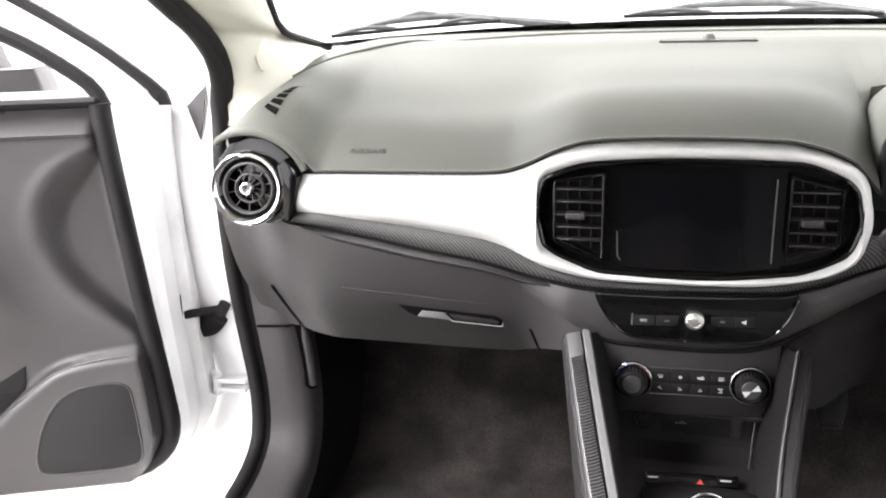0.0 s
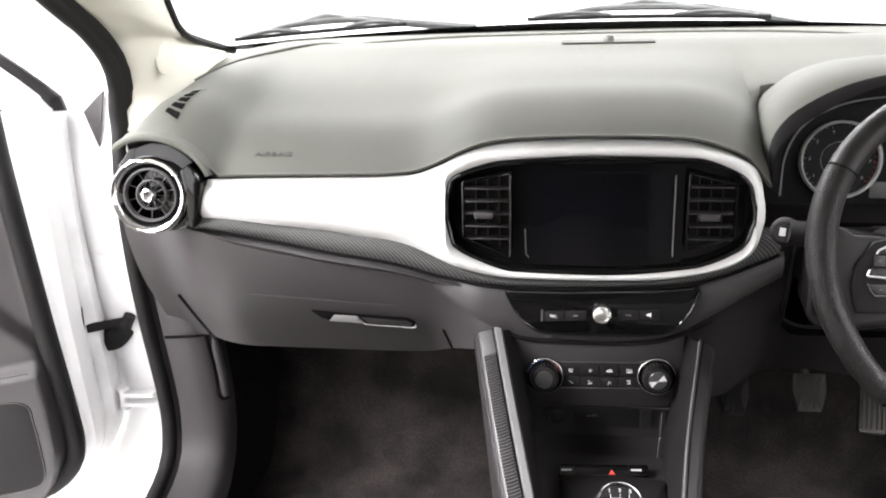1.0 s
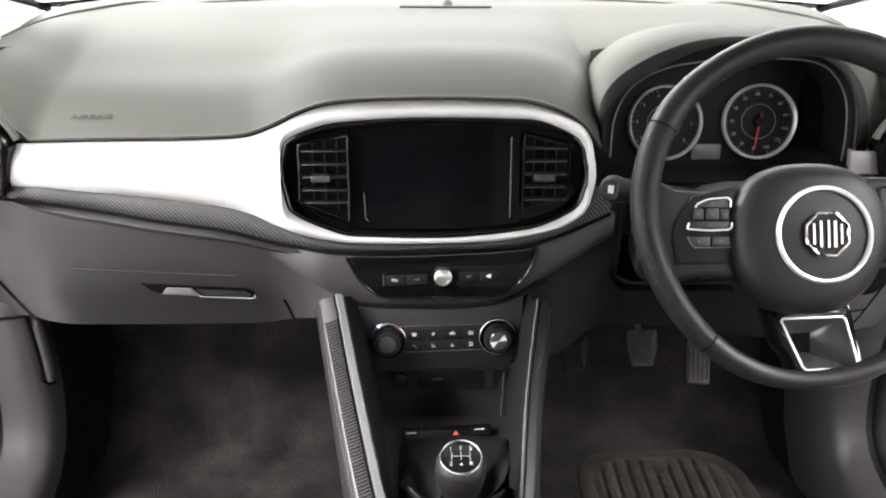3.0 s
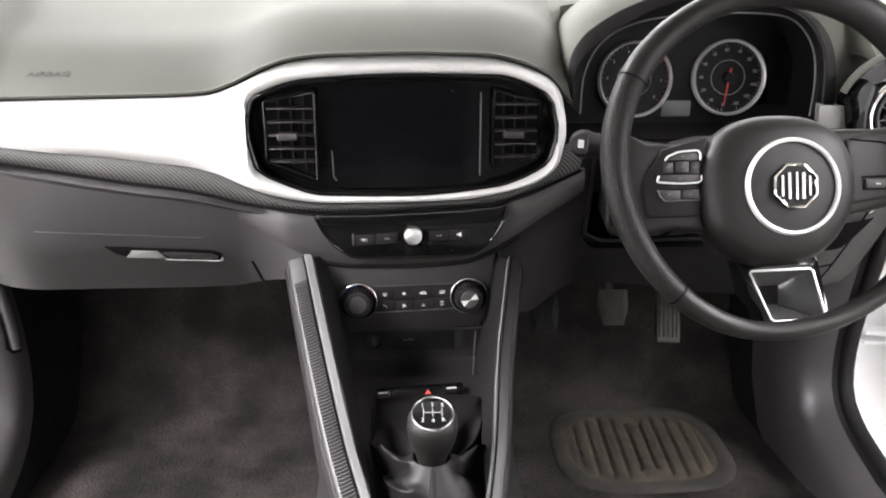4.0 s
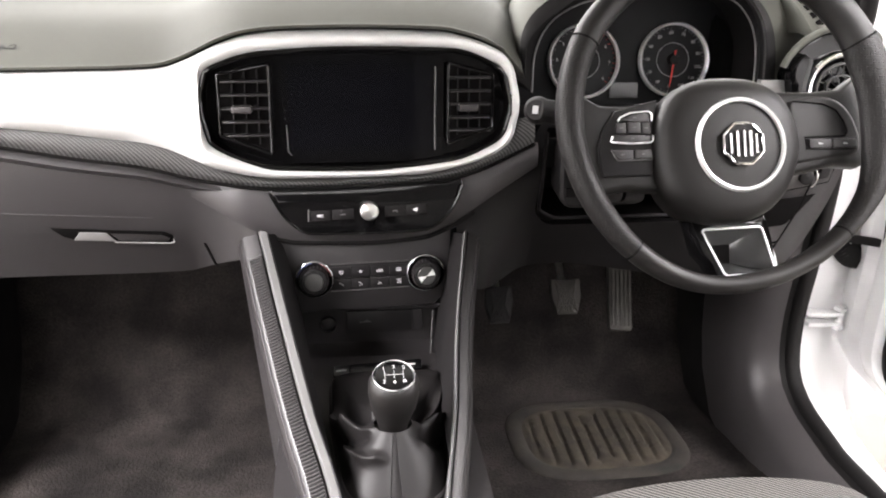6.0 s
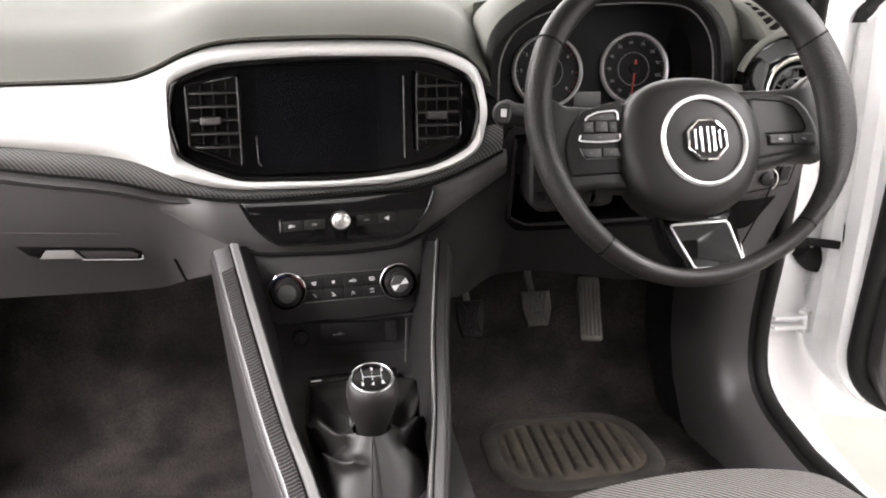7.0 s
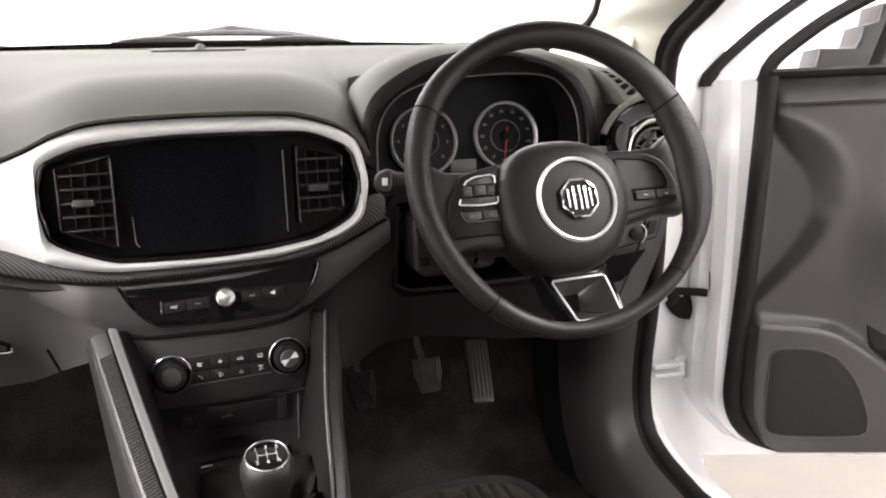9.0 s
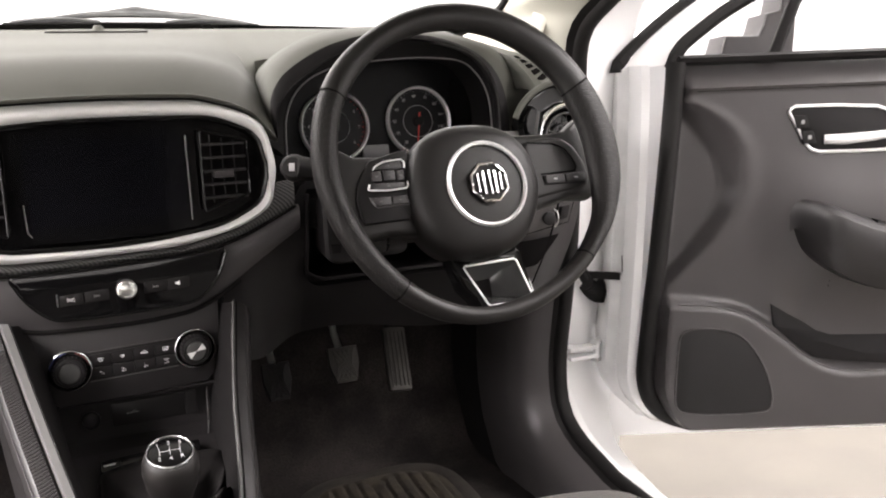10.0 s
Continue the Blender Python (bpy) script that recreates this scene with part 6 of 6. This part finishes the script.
        o += 0.002 * math.exp(-((u - crease(z) - 0.012) / 0.014) ** 2) * ss(0.72, 0.78, z) * ss(1.04, 1.0, z)
        d = lower(u) - z
        o += 0.020 * ss(-0.014, 0.009, d)
        o -= 0.012 * ss(0.20, 0.26, u) * ss(0.0, -0.03, d) * ss(-0.16, -0.06, d)
        o += 0.022 * ss(0.15, 0.30, u) * math.exp(-((z - 0.84) / 0.10) ** 2)
        edge = ss(0.0, 0.018, u - start(z)) * ss(0.479, 0.494, z)
        return o * (0.25 + 0.75 * edge)

    rows = []
    zs = steps(0.480, 1.088, 170)
    for z in zs:
        u0 = start(z)
        rows.append([W(u0 + (0.95 - u0) * (k / 130) ** 1.25, z, relief(u0 + (0.95 - u0) * (k / 130) ** 1.25, z)) for k in range(131)])
    trim = part("trim_panel", grid(rows), DOORTRIM, door, "moulded charcoal plastic door panel")
    part("ledge_line", tube([W(u, 1.044, relief(u, 1.044) + 0.0005) for u in steps(0.055, 0.9, 40)], 0.0008, 5), DARK, trim)
    part("moulding_line", tube([W(u, lower(u), relief(u, lower(u)) + 0.0006) for u in steps(0.045, 0.9, 120)], 0.0014, 6), DOORTRIM, trim)
    # loudspeaker grille
    so = [(p.x - 0.010, p.y + 0.010) for p in spline([(0.057, 0.630, 0), (0.060, 0.646, 0), (0.080, 0.656, 0), (0.128, 0.653, 0), (0.162, 0.637, 0), (0.190, 0.600, 0), (0.207, 0.555, 0), (0.210, 0.528, 0), (0.198, 0.512, 0), (0.130, 0.509, 0), (0.072, 0.513, 0), (0.053, 0.527, 0), (0.053, 0.58, 0), (0.057, 0.630, 0)], 60)][:-1]
    spk = part("speaker_grille", plate(so, 0.003, lambda u, z, o: W(u, z, relief(u, z) - 0.0022 + o), 0.001), GRILLE, trim, "perforated dark speaker grille")
    part("grille_rim", tube([W(u, z, relief(u, z) + 0.0005) for u, z in so], 0.0016, 6, True), DOORTRIM, spk)
    # handle in its chrome frame
    ho_ = [(0.2185, 1.006), (0.221, 1.012), (0.228, 1.0155), (0.29, 1.015), (0.355, 1.011), (0.378, 1.002), (0.388, 0.985), (0.388, 0.955), (0.380, 0.944), (0.32, 0.943), (0.265, 0.944), (0.253, 0.948), (0.245, 0.957), (0.230, 0.985)]
    hd = part("handle_recess", plate(ho_, 0.004, lambda u, z, o: W(u, z, relief(u, z) - 0.001 + o), 0.001), DARK, trim, "dark recess with chrome door handle")
    part("recess_frame", tube([W(u, z, relief(u, z) + 0.0030) for u, z in ho_], 0.0028, 8, True), SATIN, hd, "chrome frame")
    part("handle", tube([W(0.272, 0.963, relief(0.285, 0.963) + 0.006), W(0.30, 0.963, relief(0.33, 0.963) + 0.014), W(0.345, 0.966, relief(0.345, 0.966) + 0.016), W(0.384, 0.970, relief(0.384, 0.970) + 0.008)], [0.0075, 0.0085, 0.0075, 0.006], 12, rx=0.006), SATIN, hd, "chrome pull handle")
    for z in (0.990, 0.966):
        b = part("lock_button", plate([(0.229 + (0.99 - z) * 0.45, z - 0.009), (0.250 + (0.99 - z) * 0.45, z - 0.009), (0.244 + (0.99 - z) * 0.45, z + 0.011), (0.225 + (0.99 - z) * 0.45, z + 0.011)], 0.005, lambda u, zz, o: W(u, zz, relief(u, zz) + 0.002 + o), 0.001), DARK, hd, "small lock button")
        part("sign", plate([(0.236 + (0.99 - z) * 0.45, z - 0.002), (0.241 + (0.99 - z) * 0.45, z - 0.002), (0.241 + (0.99 - z) * 0.45, z + 0.004), (0.236 + (0.99 - z) * 0.45, z + 0.004)], 0.0003, lambda u, zz, o: W(u, zz, relief(u, zz) + 0.0071 + o)), GREYMARK, b, smooth=False)
    # armrest with its pull pocket
    rows = []
    atop = curve([(0.222, 0.850), (0.230, 0.866), (0.245, 0.870), (0.260, 0.868), (0.314, 0.847), (0.375, 0.829), (0.80, 0.79)])
    alow = curve([(0.222, 0.846), (0.226, 0.832), (0.240, 0.796), (0.277, 0.763), (0.323, 0.739), (0.366, 0.726), (0.80, 0.70)])
    for k in range(31):
        u = 0.222 + 0.578 * (k / 30) ** 1.7
        bo, out_ = relief(u, 0.80) - 0.006, 0.010 + 0.056 * ss(0.220, 0.275, u)
        t, l = atop(u), alow(u)
        rows.append([W(u, t - 0.004, bo), W(u, t, bo + out_ * 0.25), W(u, t - 0.004, bo + out_ * 0.7), W(u, t - 0.014, bo + out_ * 0.95), W(u, t - 0.026, bo + out_), W(u, t - 0.04 - 0.25 * (t - l - 0.04), bo + out_ * 0.97), W(u, l + 0.25 * (t - l), bo + out_ * 0.82), W(u, l, bo + out_ * 0.55), W(u, l - 0.004, bo)])
    arm = part("armrest", grid(rows), STACKP, door, "dark padded armrest with window switches")
    for k in range(3):
        u = 0.34 + 0.05 * k
        tz = atop(u) - 0.001
        part("window_switch", plate([(u, 0.012), (u + 0.034, 0.012), (u + 0.034, 0.034), (u, 0.034)], 0.006, lambda p, q, o: W(p, tz - 0.003 + o - 0.36 * (p - u), relief(u, 0.82) + q), 0.001), GLOSS, arm, "black window switch")
    part("storage_pocket", plate([(0.200, 0.699), (0.230, 0.680), (0.258, 0.664), (0.280, 0.648), (0.306, 0.639), (0.387, 0.637), (0.80, 0.65), (0.80, 0.600), (0.387, 0.592), (0.306, 0.599), (0.268, 0.609), (0.231, 0.638), (0.205, 0.662)], 0.002, lambda u, z, o: W(u, z, relief(u, z) + o - 0.0005), 0.0005), DARK, trim, "dark storage pocket")
    # window frame, seals and glass
    fr_in = spline([(0.040, 1.088, 0), (0.052, 1.115, 0), (0.080, 1.140, 0), (0.146, 1.184, 0), (0.26, 1.24, 0), (0.42, 1.32, 0), (0.60, 1.385, 0), (0.92, 1.42, 0)], 50)
    fr_out = spline([(-0.046, 1.080, 0), (-0.034, 1.092, 0), (0.006, 1.130, 0), (0.070, 1.180, 0), (0.20, 1.262, 0), (0.38, 1.355, 0), (0.58, 1.425, 0), (0.95, 1.47, 0)], 50)
    tilt_ = lambda z: -0.06 - 0.10 * max(0, z - 1.09)
    wf = part("window_frame", grid([[W(p.x, p.y, tilt_(p.y) + 0.045) for p in fr_in], [W((p.x + q.x) / 2, (p.y + q.y) / 2, tilt_(p.y) + 0.030) for p, q in zip(fr_in, fr_out)], [W(p.x, p.y, tilt_(p.y)) for p in fr_out], [W(p.x - 0.01, p.y + 0.006, tilt_(p.y) - 0.05) for p in fr_out]]), WHITE, door, "white painted window frame")
    part("frame_seal", tube([W(p.x + 0.004, p.y - 0.006, tilt_(p.y) + 0.042) for p in fr_in], 0.0115, 8), RUBBER, wf, "black inner window seal")
    part("outer_seal", tube([W(p.x, p.y, tilt_(p.y) + 0.004) for p in fr_out[1:]], 0.0105, 8), RUBBER, wf, "dark outer frame seal")
    part("seal_end", plate([(-0.046, 1.079), (-0.026, 1.079), (-0.012, 1.098), (-0.022, 1.112), (-0.040, 1.100)], 0.016, lambda u, z, o: W(u, z, tilt_(z) - 0.004 + o), 0.003), RUBBER, wf, "black moulded end of the outer seal")
    part("waist_seal", tube([W(u, 1.092, 0.004) for u in steps(0.05, 0.95, 20)], 0.008, 8, rx=0.014), RUBBER, wf, "black waist seal")
    part("quarter_bar", tube([W(0.206, 1.09, -0.02), W(0.242, 1.178, -0.03), W(0.30, 1.27, -0.04)], 0.010, 8, rx=0.007), DARK, wf, "black quarter window bar")
    pane = part("window_pane", grid([[W(u, z, tilt_(z) + 0.02) for u in (0.06, 0.95)] for z in (1.09, 1.10)]), GLASS, wf, "lowered clear pane")
    pane.visible_shadow = False
    # outside mirror seen through the quarter window
    mo = [(0.165, 1.085), (0.168, 1.105), (0.177, 1.137), (0.235, 1.135), (0.242, 1.150), (0.247, 1.172), (0.270, 1.177), (0.275, 1.206), (0.291, 1.209), (0.300, 1.16), (0.296, 1.085)]
    part("mirror_housing", plate(mo, 0.09, lambda u, z, o: W(u, z, -0.25 + o), 0.006, 3), DOORTRIM, door, "grey door mirror housing")
    # hinges, check strap and cable gaiter between door and body
    for zc in (0.868, 0.600):
        pin = Vector((side * 0.770, 0.247, zc))
        h = part("hinge", tube([pin + Vector((0, 0, 0.013)), pin - Vector((0, 0, 0.013))], 0.0062, 14), PRIMER, door, "white painted door hinge")
        for sgn in (1, -1):
            lug = [W(-0.040, 0, -0.098), W(-0.040, 0, -0.126), Vector((pin.x + side * 0.006, pin.y + 0.010, 0)), Vector((pin.x - side * 0.010, pin.y + 0.004, 0)), Vector((pin.x - side * 0.006, pin.y - 0.010, 0))]
            part("hinge_lug", plate([(p.x, p.y) for p in lug], 0.006, lambda a, b, o: Vector((a, b, zc + sgn * 0.016 - 0.003 + o)), 0.001), PRIMER, h)
            part("body_leaf", plate([(pin.x, pin.y - 0.008), (pin.x, pin.y + 0.010), (pin.x - side * 0.055, pin.y + 0.025), (pin.x - side * 0.055, pin.y - 0.004)], 0.006, lambda a, b, o: Vector((a, b, zc + sgn * 0.0085 - 0.003 + o)), 0.001), PRIMER, h)
            zp = zc + sgn * 0.030
            pad_ = part("hinge_pad", plate(rounded(-0.016, 0.016, zp - 0.015, zp + 0.015, 0.006), 0.006, lambda a, z, o: W(-0.0405 - o, z, -0.106 + a), 0.0015), PRIMER, h)
            bolt_at = Matrix.Translation(W(-0.046, zp + sgn * 0.003, -0.106)) @ (-du).to_track_quat("Z", "Y").to_matrix().to_4x4()
            part("bolt", lathe([(0.0, 0.006), (0.0058, 0.006), (0.0064, 0.0045), (0.0064, 0.0)], bolt_at, 6), STEEL, pad_, smooth=False)
            part("washer", lathe([(0.0062, 0.0012), (0.0098, 0.001), (0.0102, 0.0)], bolt_at, 24), PRIMER, pad_)
    slot_at = lambda a, z, o: W(-0.0285 - o, z, -0.0475 + a)
    ck = part("check_strap", plate([(0, 0.732), (1, 0.736), (1, 0.748), (0, 0.746)], 0.007, lambda a, z, o: W(-0.022, z, -0.046 + o).lerp(Vector((side * 0.735, 0.238 + o, z)), a), 0.0015), DARK, door, "black door check strap")
    part("strap_block", tube([(side * 0.742, 0.234, 0.733), (side * 0.732, 0.236, 0.752)], 0.010, 10), DARK, ck)
    part("slot", plate([(p.x, p.y) for p in spline([(-0.009, 0.770, 0), (0.0, 0.780, 0), (0.009, 0.770, 0), (0.009, 0.745, 0), (0.005, 0.72, 0), (0.004, 0.702, 0), (0.0, 0.699, 0), (-0.004, 0.702, 0), (-0.008, 0.74, 0)], 30)], 0.0012, slot_at), VOID, ck, "slot in the door edge drawn as a flat dark shade patch")
    a_, b_ = W(-0.044, 0.706, -0.098), Vector((side * 0.752, 0.250, 0.722))
    line = [a_.lerp(b_, f) - Vector((0, 0, 0.010 * math.sin(math.pi * f))) for f in steps(0, 1, 24)]
    part("cable_gaiter", tube(line, [(0.0235 - 0.009 * k / 24) - 0.0032 * (k % 2) for k in range(25)], 16), RUBBER, ck, "black ribbed cable gaiter")
    part("gaiter_flange", plate([(-0.014, 0.735), (0.012, 0.735), (0.010, 0.695), (0.0, 0.668), (-0.010, 0.690)], 0.010, lambda a, z, o: W(-0.041 - o, z, -0.100 + a), 0.002), RUBBER, ck)


car_door(-1)
car_door(1)

# ---- wipers and scuttle outside the windscreen ----
part_cowl = grid([[Vector((x, y, z - 0.03 * (x / 0.65) ** 2)) for x in steps(-0.66, 0.66, 14)] for y, z in ((0.55, 1.165), (0.60, 1.170), (0.72, 1.165), (0.80, 1.12))])
structure("scuttle_panel", part_cowl, DARK, "black plastic scuttle panel below the windscreen", "scuttle")


def wiper(x0, x1, hub, z0):
    """A parked wiper: rubber blade on the glass, two sprung bridges, a spine and the arm running to its hub."""
    w = thing("windscreen_wiper", (hub, 0.62, 1.17), "dusty black parked windscreen wiper, coloured as sunlit, behind the glass", "wiper", "windscreen wipers")
    at = lambda f, dy=0.0, dz=0.0: Vector((x0 + (x1 - x0) * f, 0.600 - 0.16 * abs((x0 + (x1 - x0) * f) / 0.6) ** 2.4 + dy, z0 - 0.026 * abs((x0 + (x1 - x0) * f) / 0.6) ** 2 + dz))
    part("blade", tube([at(f) for f in steps(0, 1, 16)], 0.0036, 6), RUBBER, w, "black rubber blade")
    for a, b in ((0.03, 0.36), (0.62, 0.95)):
        part("bridge", tube([at(a + (b - a) * f, 0.003, 0.002 + 0.006 * math.sin(math.pi * f)) for f in steps(0, 1, 10)], 0.0042, 6, rx=0.006), DUSTLIT, w)
    part("spine", tube([at(0.16 + 0.66 * f, 0.004, 0.007 + 0.010 * math.sin(math.pi * f) ** 0.6) for f in steps(0, 1, 14)], [0.0025 + 0.0042 * math.sin(math.pi * f) for f in steps(0, 1, 14)], 8), DUSTLIT, w, "black spine with light put into its grey colour")
    part("arm_hook", tube([at(0.40, 0.004, 0.020), at(0.50, 0.004, 0.025), at(0.60, 0.004, 0.021)], [0.0035, 0.0055, 0.0035], 8), DUSTLIT, w)
    part("arm", tube([at(0.52, 0.006, 0.022), at(0.75, 0.015, 0.015), at(0.95, 0.030, 0.004), Vector((hub, 0.66, z0 - 0.018))], [0.005, 0.006, 0.007, 0.009], 8), DUSTLIT, w, "dusty black arm with light put into its colour")


wiper(-0.60, -0.33, -0.22, 1.198)
wiper(-0.12, 0.285, 0.36, 1.194)
